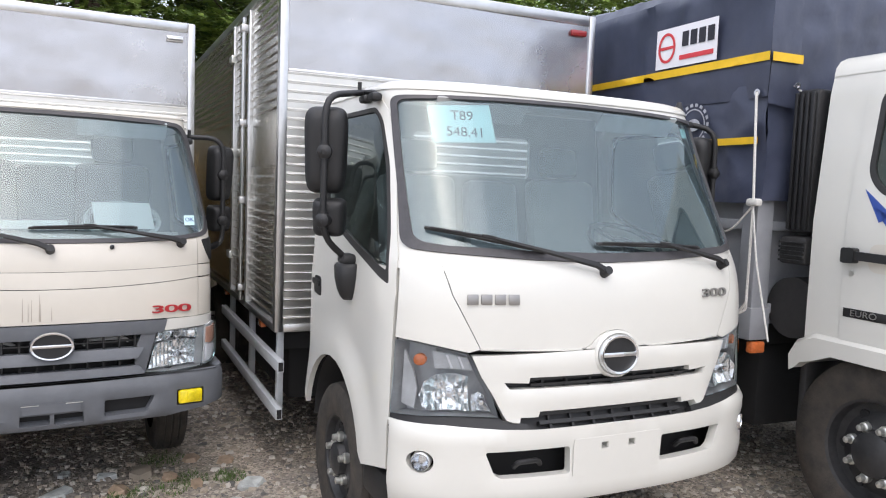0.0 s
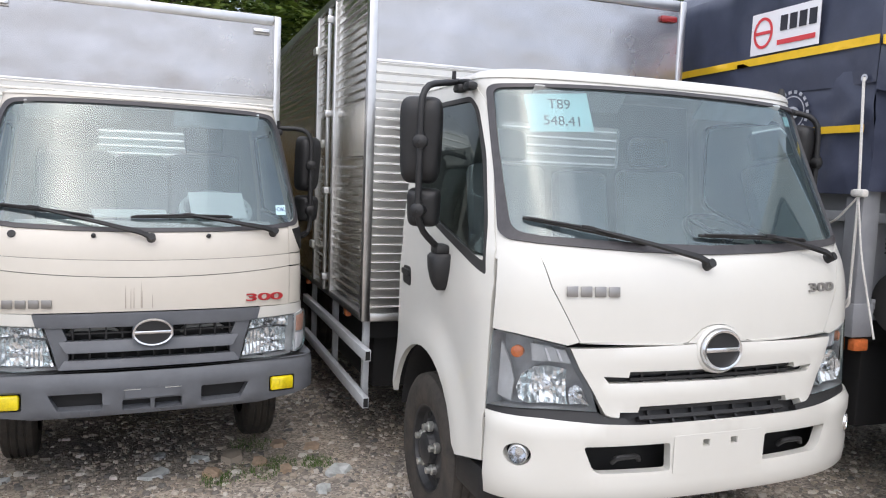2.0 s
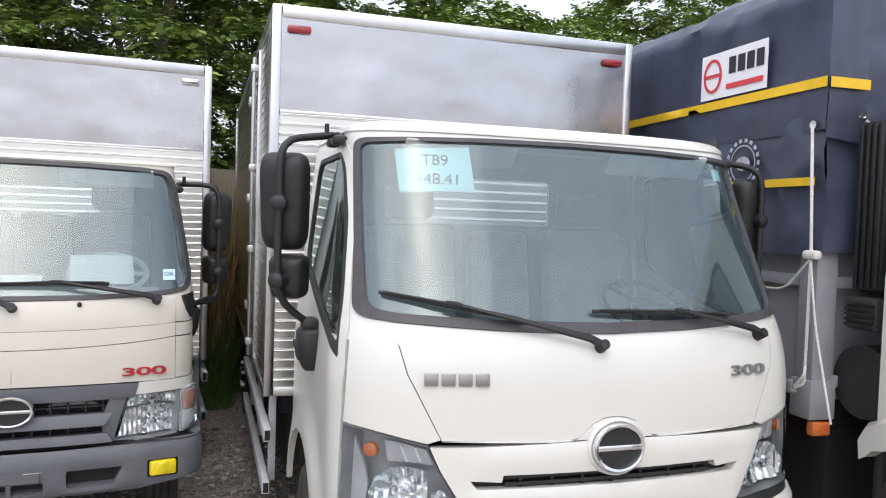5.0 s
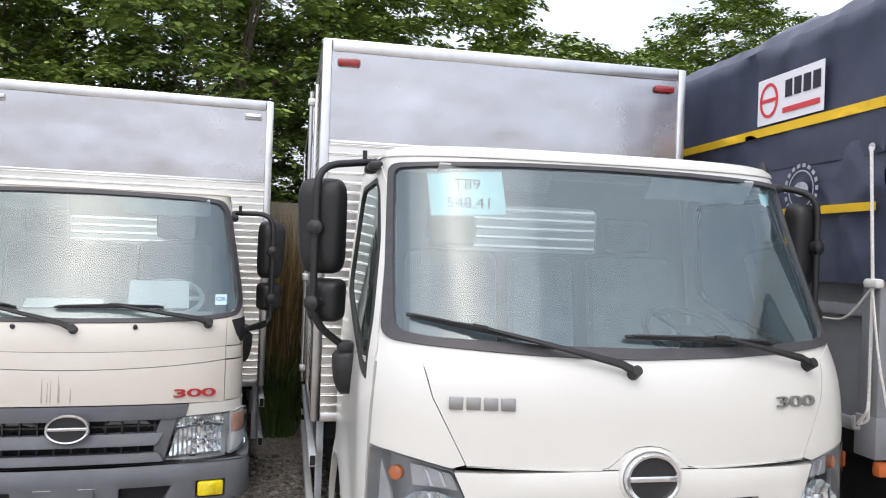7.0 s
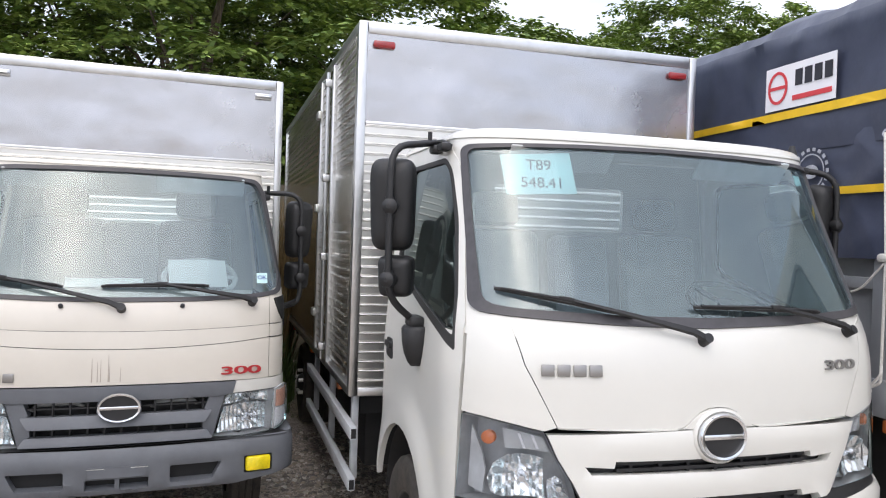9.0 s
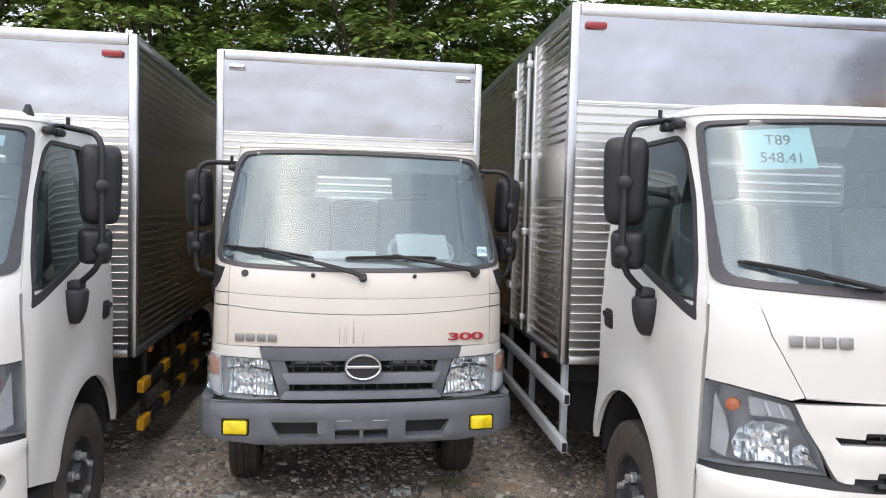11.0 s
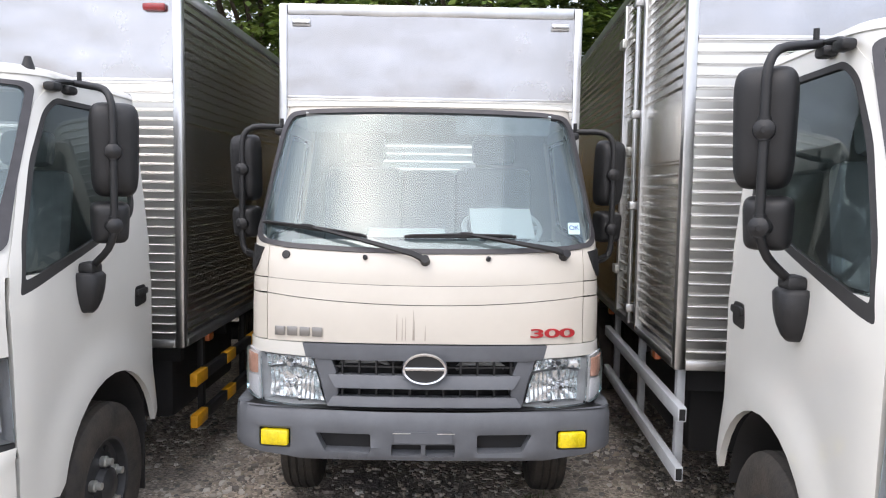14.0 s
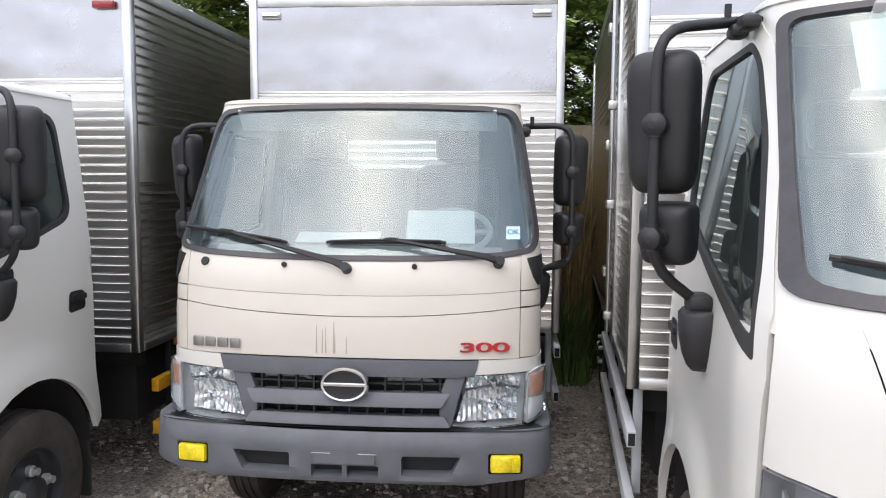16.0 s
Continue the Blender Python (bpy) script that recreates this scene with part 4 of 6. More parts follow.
# ---- narrow cream cab ----
def narrow_cab(truck):
    sh = Shell(0.83, 0.055, 0.20, 0.24, 1.50,
               [(0.45, 0.05), (0.72, 0.05), (1.04, 0.055), (1.2, 0.06), (1.40, 0.085), (1.48, 0.125), (2.10, 0.45), (2.3, 0.52)],
               [(0.45, 0.83), (1.2, 0.83), (1.5, 0.825), (2.1, 0.74), (2.3, 0.70)])
    E_ = sh.end
    halfway = [(0.0, 1.443), (0.35, 1.447), (0.645, 1.460), (0.800, 1.480), (0.818, 1.56), (0.785, 1.76), (0.738, 2.04), (0.700, 2.118), (0.56, 2.132), (0.3, 2.139)]
    around = lambda lp, top: lp + [(0, top)] + [(-x, z) for x, z in lp[:0:-1]]
    radii = [0, 0, 0, 0.07, 0.06, 0, 0.05, 0.09, 0, 0, 0, 0, 0, 0.09, 0.05, 0, 0.06, 0.07, 0, 0]
    ws = sh.front(rounded(around(halfway, 2.141), radii))
    halfway = [(0.0, 1.464), (0.35, 1.468), (0.645, 1.482), (0.778, 1.500), (0.794, 1.57), (0.762, 1.77), (0.716, 2.03), (0.680, 2.098), (0.55, 2.110), (0.3, 2.117)]
    inner = sh.front(rounded(around(halfway, 2.119), radii))
    win = rounded([(0.42, 1.46), (0.70, 2.02), (1.33, 2.02), (1.37, 1.50)], 0.05)
    ins = rounded([(0.45, 1.485), (0.715, 2.0), (1.31, 2.0), (1.345, 1.525)], 0.05)
    wins = {k: sh.side(win, k) for k in (1, -1)}
    part("cab_frame", patch(sh, [[(-E_, 1.40), (E_, 1.40), (E_, 2.152), (-E_, 2.152)], ws, wins[1], wins[-1]], -0.006, 0.03), CREAM, truck)
    part("cab_roof", roof_bm(sh, 2.148, 0.028), CREAM, truck)
    part("windscreen_seal", patch(sh, [ws, inner], 0.003, 0.03), SEAL, truck, "dark brown-grey windscreen seal")
    glaze("windscreen", patch(sh, [inner], -0.008, 0.004), WINDSCREEN, truck, "curved laminated windscreen")
    # near-black sheets paint the shade behind the seams and front openings
    part("inner_shade_skin", patch(sh, [[(-E_, 1.0), (E_, 1.0), (E_, 1.42), (-E_, 1.42)]], -0.035, 0.0), DARK, truck)
    part("inner_shade_front", patch(sh, [[(-0.95, 0.6), (0.95, 0.6), (0.95, 1.01), (-0.95, 1.01)]], -0.14, 0.0), DARK, truck)
    # front: three panels over one another between the two corner panels
    low = lambda x: 1.209 + 0.042 * (x / 0.735) ** 2
    high = lambda x: 1.297 + 0.024 * (x / 0.735) ** 2
    xs = [-0.735 + 1.47 * i / 12 for i in range(13)]
    for poly in ([(x, 1.438 + 0.026 * (x / 0.735) ** 4) for x in xs] + [(x, high(x) + 0.001) for x in xs[::-1]],
                 [(x, high(x) - 0.001) for x in xs] + [(x, low(x) + 0.0018) for x in xs[::-1]],
                 [(x, low(x) - 0.0018) for x in xs] + [(0.735, 1.033), (-0.735, 1.033)]):
        part("front_panel", patch(sh, [sh.front(poly)], 0.0, 0.03, 0.06, 0.002), CREAM, truck)
    for k in (1, -1):
        for z0, z1 in ((1.324, 1.485), (1.254, 1.319), (1.036, 1.247)):
            poly = [("f", 0.739, z0), ("f", 0.739, z1), ("f", 0.815, z1 + (0.06 if z1 > 1.4 else 0)), ("s", 0.375 if z1 > 1.4 else 0.325, z1 + (0.06 if z1 > 1.4 else 0), 1), ("s", 0.32, z0, 1)]
            part("corner_panel", patch(sh, [loop_s(sh, poly if k > 0 else mirrored(poly))], -0.001, 0.03, 0.05, 0.002), CREAM, truck)
        arch = arc_yz(1.0, 0.42, 0.46, 160, 20)
        doorp = [(0.33, 0.60), (0.52, 0.56)] + arch + [(1.47, 0.6), (1.47, 1.3), (1.44, 2.04), (1.38, 2.08), (0.68, 2.08), (0.42, 1.56), (0.335, 1.46)]
        door = part("cab_door", patch(sh, [sh.side(doorp, k), wins[k]], 0.0, 0.03, 0.07, 0.002), CREAM, truck)
        part("window_seal", patch(sh, [wins[k], sh.side(ins, k)], -0.002, 0.02), RUBBER, door)
        glaze("window_pane", patch(sh, [sh.side(ins, k)], -0.012, 0.004, 0.1), SIDE_GLASS, door, "tinted side window")
        vent = [("f", 0.762, 1.456), ("f", 0.795, 1.462), ("f", 0.824, 1.468), ("s", 0.375, 1.455, 1), ("s", 0.37, 1.39, 1), ("f", 0.826, 1.345), ("f", 0.812, 1.34), ("f", 0.792, 1.375)]
        flip = lambda lp: loop_s(sh, lp if k > 0 else mirrored(lp))
        part("corner_vent", patch(sh, [rounded(flip(vent), 0.01)], 0.008, 0.02, 0.05, 0.003), BLACK, truck, "black corner vent")
        strip = [("f", 0.563, 1.029), ("f", 0.735, 1.031), ("s", 0.32, 1.034, 1), ("s", 0.32, 0.985, 1), ("f", 0.765, 0.974), ("f", 0.548, 0.966)]
        part("lamp_brow", patch(sh, [flip(strip)], 0.004, 0.03, 0.05, 0.001), WHITE, truck, "white strip above the headlight")
        hl = [("f", 0.512, 0.960), ("f", 0.483, 0.86), ("f", 0.452, 0.744), ("f", 0.600, 0.738), ("f", 0.752, 0.745), ("f", 0.758, 0.85), ("f", 0.760, 0.966)]
        bowl = [("f", 0.468, 0.757), ("f", 0.49, 0.83), ("f", 0.506, 0.886), ("f", 0.60, 0.896), ("f", 0.70, 0.898), ("f", 0.748, 0.886), ("f", 0.748, 0.82), ("f", 0.744, 0.757), ("f", 0.60, 0.752)]
        brow = [("f", 0.522, 0.950), ("f", 0.505, 0.905), ("f", 0.56, 0.902), ("f", 0.65, 0.912), ("f", 0.750, 0.900), ("f", 0.752, 0.958)]
        lamp(truck, "headlight", sh, flip(hl), 0.09, [(flip(bowl), (0.645 * k, 0.82), 260), (flip(brow), (0.64 * k, 0.92), 300)], [], [], 0.012, LAMP_GREY)
        cl = [("f", 0.768, 0.968), ("f", 0.766, 0.86), ("f", 0.762, 0.752), ("f", 0.80, 0.765), ("s", 0.27, 0.80, 1), ("s", 0.30, 0.86, 1), ("s", 0.30, 0.93, 1), ("s", 0.28, 0.975, 1), ("f", 0.81, 0.985)]
        corner = part("corner_lamp", patch(sh, [flip(cl)], 0.012, 0.05), LAMP_GREY, truck, "pale corner lamp with a peach signal lens")
        upper = [("f", 0.774, 0.960), ("f", 0.773, 0.872), ("f", 0.80, 0.868), ("s", 0.265, 0.868, 1), ("s", 0.265, 0.965, 1)]
        lower = [("f", 0.772, 0.862), ("f", 0.768, 0.765), ("f", 0.80, 0.775), ("s", 0.255, 0.805, 1), ("s", 0.265, 0.858, 1)]
        part("signal_lens", patch(sh, [rounded(flip(upper), 0.012)], 0.020, 0.01, 0.03, 0.004), PEACH, corner)
        part("side_lens", patch(sh, [rounded(flip(lower), 0.012)], 0.020, 0.01, 0.03, 0.004), DECAL, corner)
        glaze("cover_lens", patch(sh, [flip(cl)], 0.030, 0.016, 0.04, 0.006), LENS, corner)
        wheel(truck, 0.69 * k, 1.0, 0.375, 0.19, k)
        bm = bmesh.new()
        w0, w1 = sorted((0.45 * k, 0.78 * k))
        pts = arc_yz(1.0, 0.42, 0.47, 170, 10, 14)
        for (ya, za), (yb, zb) in zip(pts, pts[1:]):
            bm.faces.new([bm.verts.new(p) for p in ((w0, ya, za), (w1, ya, za), (w1, yb, zb), (w0, yb, zb))])
        bmesh.ops.remove_doubles(bm, verts=bm.verts, dist=1e-4)
        part("wheel_well", bm, RUBBER, truck)
        mirror(truck, k, (0.76, 0.78, 2.06), (0.99, 0.70, 2.06), (0.99, 0.70, 1.38), (0.83, 0.62, 1.36), ((0.985, 0.775, 1.84), 0.155, 0.355), ((0.98, 0.77, 1.55), 0.14, 0.17))
        part("mirror_stay", tube([(0.97 * k, 0.70, 1.40), (0.80 * k, 0.45, 1.37)], 0.012, 8), BLACK, truck)
    bs = Shell(0.88, 0.045, 0.15, 0.2, 0.60, [(0.44, 0.05), (0.50, 0.012), (0.54, 0.0), (0.68, 0.0), (0.72, 0.012), (0.76, 0.035)], [(0.44, 0.86), (0.55, 0.88), (0.76, 0.88)])
    be = bs.end
    top = [("f", x, 0.726 + 0.020 * (abs(x) / 0.8) ** 2) for x in (-0.8, -0.5, -0.2, 0.2, 0.5, 0.8)]
    bump = [(-be, 0.75)] + loop_s(bs, top) + [(be, 0.75), (be, 0.55)] + loop_s(bs, [("f", 0.85, 0.548), ("f", 0.76, 0.524), ("f", 0.64, 0.510), ("f", 0.56, 0.495), ("f", -0.56, 0.495), ("f", -0.64, 0.510), ("f", -0.76, 0.524), ("f", -0.85, 0.548)]) + [(-be, 0.55)]
    cut = [(0.243, 0.535), (0.243, 0.624), (0.495, 0.626), (0.450, 0.538)]
    holes = [bs.front(rounded([(x * k, z) for x, z in cut], 0.012)) for k in (1, -1)]
    holes += [bs.front(rounded([(a, 0.519), (b, 0.519), (b, 0.577), (a, 0.577)], 0.008)) for a, b in ((-0.148, -0.012), (0.008, 0.144))]
    holes += [bs.front(rounded([(x - 0.074, 0.553), (x + 0.074, 0.553), (x + 0.074, 0.642), (x - 0.074, 0.642)], 0.01)) for x in (-0.684, 0.684)]
    bumper = part("bumper", patch(bs, [bump] + holes, 0.0, 0.07, 0.045, 0.008), GREY, truck, "dark grey plastic bumper")
    # a near-black sheet paints the shade inside the bumper openings
    part("bumper_shade", patch(bs, [[(-0.85, 0.50), (0.85, 0.50), (0.85, 0.70), (-0.85, 0.70)]], -0.06, 0.0), DARK, bumper)
    # bumper top, coloured black to paint the dark gap below the headlights
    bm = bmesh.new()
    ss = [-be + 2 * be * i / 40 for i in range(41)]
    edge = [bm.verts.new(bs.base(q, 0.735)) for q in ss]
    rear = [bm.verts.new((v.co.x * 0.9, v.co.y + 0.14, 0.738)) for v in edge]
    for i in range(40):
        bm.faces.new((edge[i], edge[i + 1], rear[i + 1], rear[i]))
    part("shade_black_ledge", bm, BLACK, bumper)
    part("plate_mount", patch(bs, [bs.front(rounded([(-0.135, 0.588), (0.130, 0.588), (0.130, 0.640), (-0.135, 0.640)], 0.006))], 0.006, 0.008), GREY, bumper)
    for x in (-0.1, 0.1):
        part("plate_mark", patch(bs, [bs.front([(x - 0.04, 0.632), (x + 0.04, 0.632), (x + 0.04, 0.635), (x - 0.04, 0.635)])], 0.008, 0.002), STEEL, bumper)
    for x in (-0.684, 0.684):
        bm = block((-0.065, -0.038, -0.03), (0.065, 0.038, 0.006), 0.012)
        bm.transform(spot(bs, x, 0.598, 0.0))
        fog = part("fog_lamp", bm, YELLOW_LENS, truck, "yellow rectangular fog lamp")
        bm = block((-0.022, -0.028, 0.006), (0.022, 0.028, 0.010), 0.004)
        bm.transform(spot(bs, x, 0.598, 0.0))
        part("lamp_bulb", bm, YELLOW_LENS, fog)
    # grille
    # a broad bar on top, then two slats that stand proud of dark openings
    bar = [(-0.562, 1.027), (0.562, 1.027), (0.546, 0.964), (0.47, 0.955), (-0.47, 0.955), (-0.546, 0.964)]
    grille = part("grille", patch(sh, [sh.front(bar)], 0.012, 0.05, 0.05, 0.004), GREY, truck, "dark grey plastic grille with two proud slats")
    # a near-black sheet paints the shade behind the slats
    part("grille_shade", patch(sh, [sh.front([(-0.5, 0.70), (0.5, 0.70), (0.5, 1.0), (-0.5, 1.0)])], -0.085, 0.0), DARK, grille)
    for k in (1, -1):
        cheek = [(0.546, 0.963), (0.43, 0.957), (0.405, 0.892), (0.435, 0.876), (0.40, 0.832), (0.398, 0.792), (0.43, 0.776), (0.425, 0.742), (0.449, 0.742), (0.479, 0.86), (0.508, 0.960)]
        part("cheek", patch(sh, [sh.front([(x * k, z) for x, z in cheek])], 0.004, 0.07, 0.04, 0.004), GREY, grille)

    def slat(z1, z0, w1, w0, lean):
        """A slat whose face leans out towards its lower edge."""
        place = lambda q, z, o: sh.at(q, z, o + 0.034 - lean * (z - z0) / (z1 - z0))
        return part("slat", sheet([sh.front(rounded([(-w1, z1), (w1, z1), (w0, z0), (-w0, z0)], 0.01))], place, 0.05, 0.04, 0.0, 0.006), GREY, grille)

    slat(0.886, 0.830, 0.445, 0.405, 0.026)
    slat(0.788, 0.745, 0.42, 0.445, 0.020)
    for j in range(-5, 6):
        x = j * 0.078 + 0.01
        for z0, z1 in ((0.885, 0.960), (0.785, 0.835)):
            part("grille_rib", patch(sh, [sh.front([(x - 0.004, z0), (x + 0.004, z0), (x + 0.004, z1), (x - 0.004, z1)])], -0.012, 0.03), BLACK, grille)
    part("grille_rib", patch(sh, [sh.front([(-0.42, 0.918), (0.42, 0.918), (0.42, 0.926), (-0.42, 0.926)])], -0.016, 0.02), BLACK, grille)
    # cooler pipes show through the upper opening
    for x0, x1, z in ((-0.40, -0.17, 0.935), (0.15, 0.37, 0.930)):
        part("cooler_pipe", tube([(x0, 0.14, z - 0.03), (x0 + 0.02, 0.125, z), (x1 - 0.03, 0.12, z + 0.004), (x1, 0.14, z - 0.02)], 0.011, 8, 0.03), TRIM, truck)
    emblem(truck, spot(sh, 0, 0.927, 0.034), 0.106, 0.073)
    name_bars(truck, spot(sh, -0.582, 1.080, 0.002), 0.232, 0.042, BADGE)
    digits("badge_number", "300", 0.057, spot(sh, 0.585, 1.083, 0.004), RED_BADGE, truck, 0.004, 2.7, 0.072)
    wiper(truck, sh, (-0.005, 1.410), (-0.06, 1.430), ((-0.775, 1.568), (-0.277, 1.512)), join=0.46)
    wiper(truck, sh, (0.640, 1.437), (0.585, 1.452), ((-0.103, 1.514), (0.415, 1.519)), join=0.55)
    for x in (-0.28, 0.285):
        m = spot(sh, x, 1.422, 0.0) @ pose(0, 0, 0, 0, -90, 0)
        part("washer_nozzle", lathe_bm(bmesh.new(), [(0, 0.012), (0.012, 0.011), (0.018, 0.0)], 12, m), BLACK, truck)
    m = spot(sh, -0.65, 1.428, 0.0) @ pose(0, 0, 0, 0, -90, 0)
    part("grab_plug", lathe_bm(bmesh.new(), [(0, 0.02), (0.006, 0.019), (0.007, 0.0)], 16, m), BLACK, truck)
    cab_inside(truck, sh, 1.42, 0.815, [(0.37, 0.40, 0.31, 0.21, 42), (-0.10, 0.36, 0.38, 0.12, 18)], (0.30, 1.79, 2.03), True)
    card = part("sticker", patch(sh, [sh.front([(0.672, 1.538), (0.732, 1.538), (0.732, 1.592), (0.672, 1.592)])], -0.004, 0.001), PAPER, truck, "pale blue sticker with dark letters")
    letters("sticker_text", "OK", 0.034, spot(sh, 0.702, 1.567, -0.002), BLUE_INK, card, 0.0005, 1.1)
    # streaks of grime run down from the centre seam
    for x, z0, w in ((-0.13, 1.17, 0.004), (-0.105, 1.15, 0.003), (-0.09, 1.16, 0.003), (-0.055, 1.185, 0.0035), (-0.05, 1.14, 0.003), (0.0, 1.12, 0.003)):
        part("grime_streak", patch(sh, [sh.front([(x - w, 1.05), (x + w * 0.6, 1.05), (x + 0.0006, z0), (x - 0.0006, z0)])], 0.0022, 0.002), GRIME, truck, "thin grey streak of grime")
    return sh


# ---- cargo boxes ----
def ribbed(place, a0, a1, z0, z1, pitch, depth):
    """A rolled sheet with rounded horizontal ribs."""
    bm = bmesh.new()
    count = max(1, round((z1 - z0) / pitch))
    p = (z1 - z0) / count
    prof = []
    for k in range(count):
        z = z0 + k * p
        prof += [(z + p * t, d * depth) for t, d in ((0.0, 0.0), (0.60, 0.03), (0.66, 0.25), (0.73, 0.85), (0.80, 1.0), (0.87, 0.85), (0.94, 0.25))]
    prof.append((z1, 0.0))
    cols = 4
    rows = [[bm.verts.new(place(a0 + (a1 - a0) * i / cols, z, d)) for i in range(cols + 1)] for z, d in prof]
    for r, q in zip(rows, rows[1:]):
        for i in range(cols):
            bm.faces.new((r[i], r[i + 1], q[i + 1], q[i]))
    return bm


def cargo_box(truck, y0, length, half, z0, z1, panel_z, pitch, lamps, left_door, right_door, rails):
    """A stainless box: posts, ribbed sheets, smooth upper front, roof, and what hangs on it."""
    y1 = y0 + length
    body = part("cargo_box", block((-half + 0.03, y0 + 0.03, z0 + 0.01), (half - 0.03, y1 - 0.02, z1 - 0.01)), POST, truck, "ribbed stainless steel cargo box")
    for k in (-1, 1):
        a, b = sorted((k * (half - 0.055), k * half))
        part("corner_post", block((a, y0, z0), (b, y0 + 0.06, z1), 0.012), POST, body, "bright aluminium corner post")
        part("corner_post", block((a, y1 - 0.06, z0), (b, y1, z1), 0.012), POST, body)
        part("top_rail", block((a, y0 + 0.06, z1 - 0.06), (b, y1 - 0.06, z1), 0.012), POST, body)
        part("bottom_rail", block((a, y0 + 0.06, z0), (b, y1 - 0.06, z0 + 0.05), 0.008), POST, body)
        door = left_door if k < 0 else right_door
        spans = [(y0 + 0.06, y1 - 0.06)]
        face = lambda yy, zz, d, k=k: Vector((k * (half - 0.022 + d), yy, zz))
        if door:
            spans = [(y0 + 0.06, door[0]), (door[0] + 0.05, door[1]), (door[1] + 0.05, y1 - 0.06)]
            for yy in door:
                a2, b2 = sorted((k * (half - 0.03), k * (half + 0.004)))
                part("door_post", block((a2, yy, z0 + 0.02), (b2, yy + 0.05, z1 - 0.06), 0.006), POST, body)
            bar = part("lock_bar", rod((k * (half + 0.025), door[0] + 0.09, z0 + 0.05), (k * (half + 0.025), door[0] + 0.09, z1 - 0.1), 0.014), POST, body, "bright steel lock bar of the side door")
            for zz in (z0 + 0.12, z0 + 0.75, z0 + 1.3, z1 - 0.2):
                part("lock_clamp", block((min(k * (half - 0.01), k * (half + 0.05)), door[0] + 0.06, zz), (max(k * (half - 0.01), k * (half + 0.05)), door[0] + 0.12, zz + 0.05), 0.008), POST, bar)
            for zz in (z0 + 0.3, z0 + 1.1, z1 - 0.35):
                part("hinge", block((min(k * half, k * (half + 0.03)), door[1] - 0.06, zz), (max(k * half, k * (half + 0.03)), door[1] + 0.06, zz + 0.06), 0.008), STEEL, body)
        third = (z1 - 0.06 - z0 - 0.05)
        for a3, b3 in spans:
            zs = (z0 + 0.05, z0 + 0.05 + third * 0.44, z0 + 0.05 + third * 0.47, z0 + 0.05 + third * 0.62, z1 - 0.06)
            part("side_sheet", ribbed(face, a3, b3, zs[0], zs[1], pitch, 0.014), MIRROR_STEEL, body, "mirror-bright ribbed stainless sheet")
            part("side_sheet", ribbed(face, a3, b3, zs[1], zs[2], zs[2] - zs[1], 0.006), MIRROR_STEEL, body)
            part("side_sheet", block((min(k * (half - 0.03), k * (half - 0.016)), a3, zs[2]), (max(k * (half - 0.03), k * (half - 0.016)), b3, zs[3])), MIRROR_STEEL, body, "smooth mirror-bright stainless band")
            part("side_sheet", ribbed(face, a3, b3, zs[3], zs[4], pitch, 0.014), MIRROR_STEEL, body)
    wide = half - 0.055
    front = lambda a, z, d: Vector((a, y0 + 0.02 - d, z))
    part("front_sheet", ribbed(front, -wide, wide, z0 + 0.05, panel_z, pitch, 0.018), RIBBED, body, "ribbed front sheet, paled to carry reflections")
    # smooth upper sheet with a few soft dents
    bm = bmesh.new()
    nx, nz = 40, 14
    seed = 7.3 * half
    rows = [[bm.verts.new((-wide + 2 * wide * i / nx, y0 + 0.012 + 0.007 * noise.noise((i * 0.16 + seed, j * 0.2, 1.7)) + 0.003 * noise.noise((i * 0.5, j * 0.6 + seed, 4.0)), panel_z + (z1 - 0.06 - panel_z) * j / nz)) for i in range(nx + 1)] for j in range(nz + 1)]
    for r, q in zip(rows, rows[1:]):
        for i in range(nx):
            bm.faces.new((r[i], r[i + 1], q[i + 1], q[i]))
    part("front_panel_sheet", bm, BRUSHED, body, "smooth slightly dented brushed sheet")
    part("front_top_rail", block((-wide, y0 + 0.002, z1 - 0.075), (wide, y0 + 0.06, z1), 0.012), POST, body)
    part("front_mid_rail", block((-wide, y0 + 0.004, panel_z - 0.012), (wide, y0 + 0.03, panel_z + 0.012), 0.006), POST, body)
    part("front_bottom_rail", block((-wide, y0 + 0.002, z0), (wide, y0 + 0.06, z0 + 0.05), 0.008), POST, body)
    part("box_roof", block((-half + 0.02, y0 + 0.02, z1 - 0.02), (half - 0.02, y1 - 0.02, z1 + 0.004), 0.004), BRUSHED, body)
    for k in (-1, 1):
        x = k * (half - 0.15)
        if lamps == "red":
            bm = block((x - 0.065, y0 - 0.018, z1 - 0.155), (x + 0.065, y0 + 0.012, z1 - 0.11), 0.018)
            part("marker_lamp", bm, RED_LENS, body, "red marker lamp")
        else:
            bm = tube([(x - 0.05, y0 + 0.01, z1 - 0.13), (x - 0.05, y0 - 0.022, z1 - 0.13), (x + 0.05, y0 - 0.022, z1 - 0.13), (x + 0.05, y0 + 0.01, z1 - 0.13)], 0.009, 8, 0.012)
            box_bm(bm, (x - 0.06, y0 - 0.004, z1 - 0.15), (x + 0.06, y0 + 0.012, z1 - 0.105), 0.004)
            part("lash_handle", bm, POST, body, "pale steel lashing handle")
        for j in range(3):
            yy = y0 + 0.5 + j * 1.5
            if yy < y1 - 0.2:
                part("side_lamp", block((min(k * (half - 0.06), k * (half - 0.02)), yy, z0 - 0.06), (max(k * (half - 0.06), k * (half - 0.02)), yy + 0.1, z0 - 0.01), 0.01), AMBER, body, "amber side marker lamp")
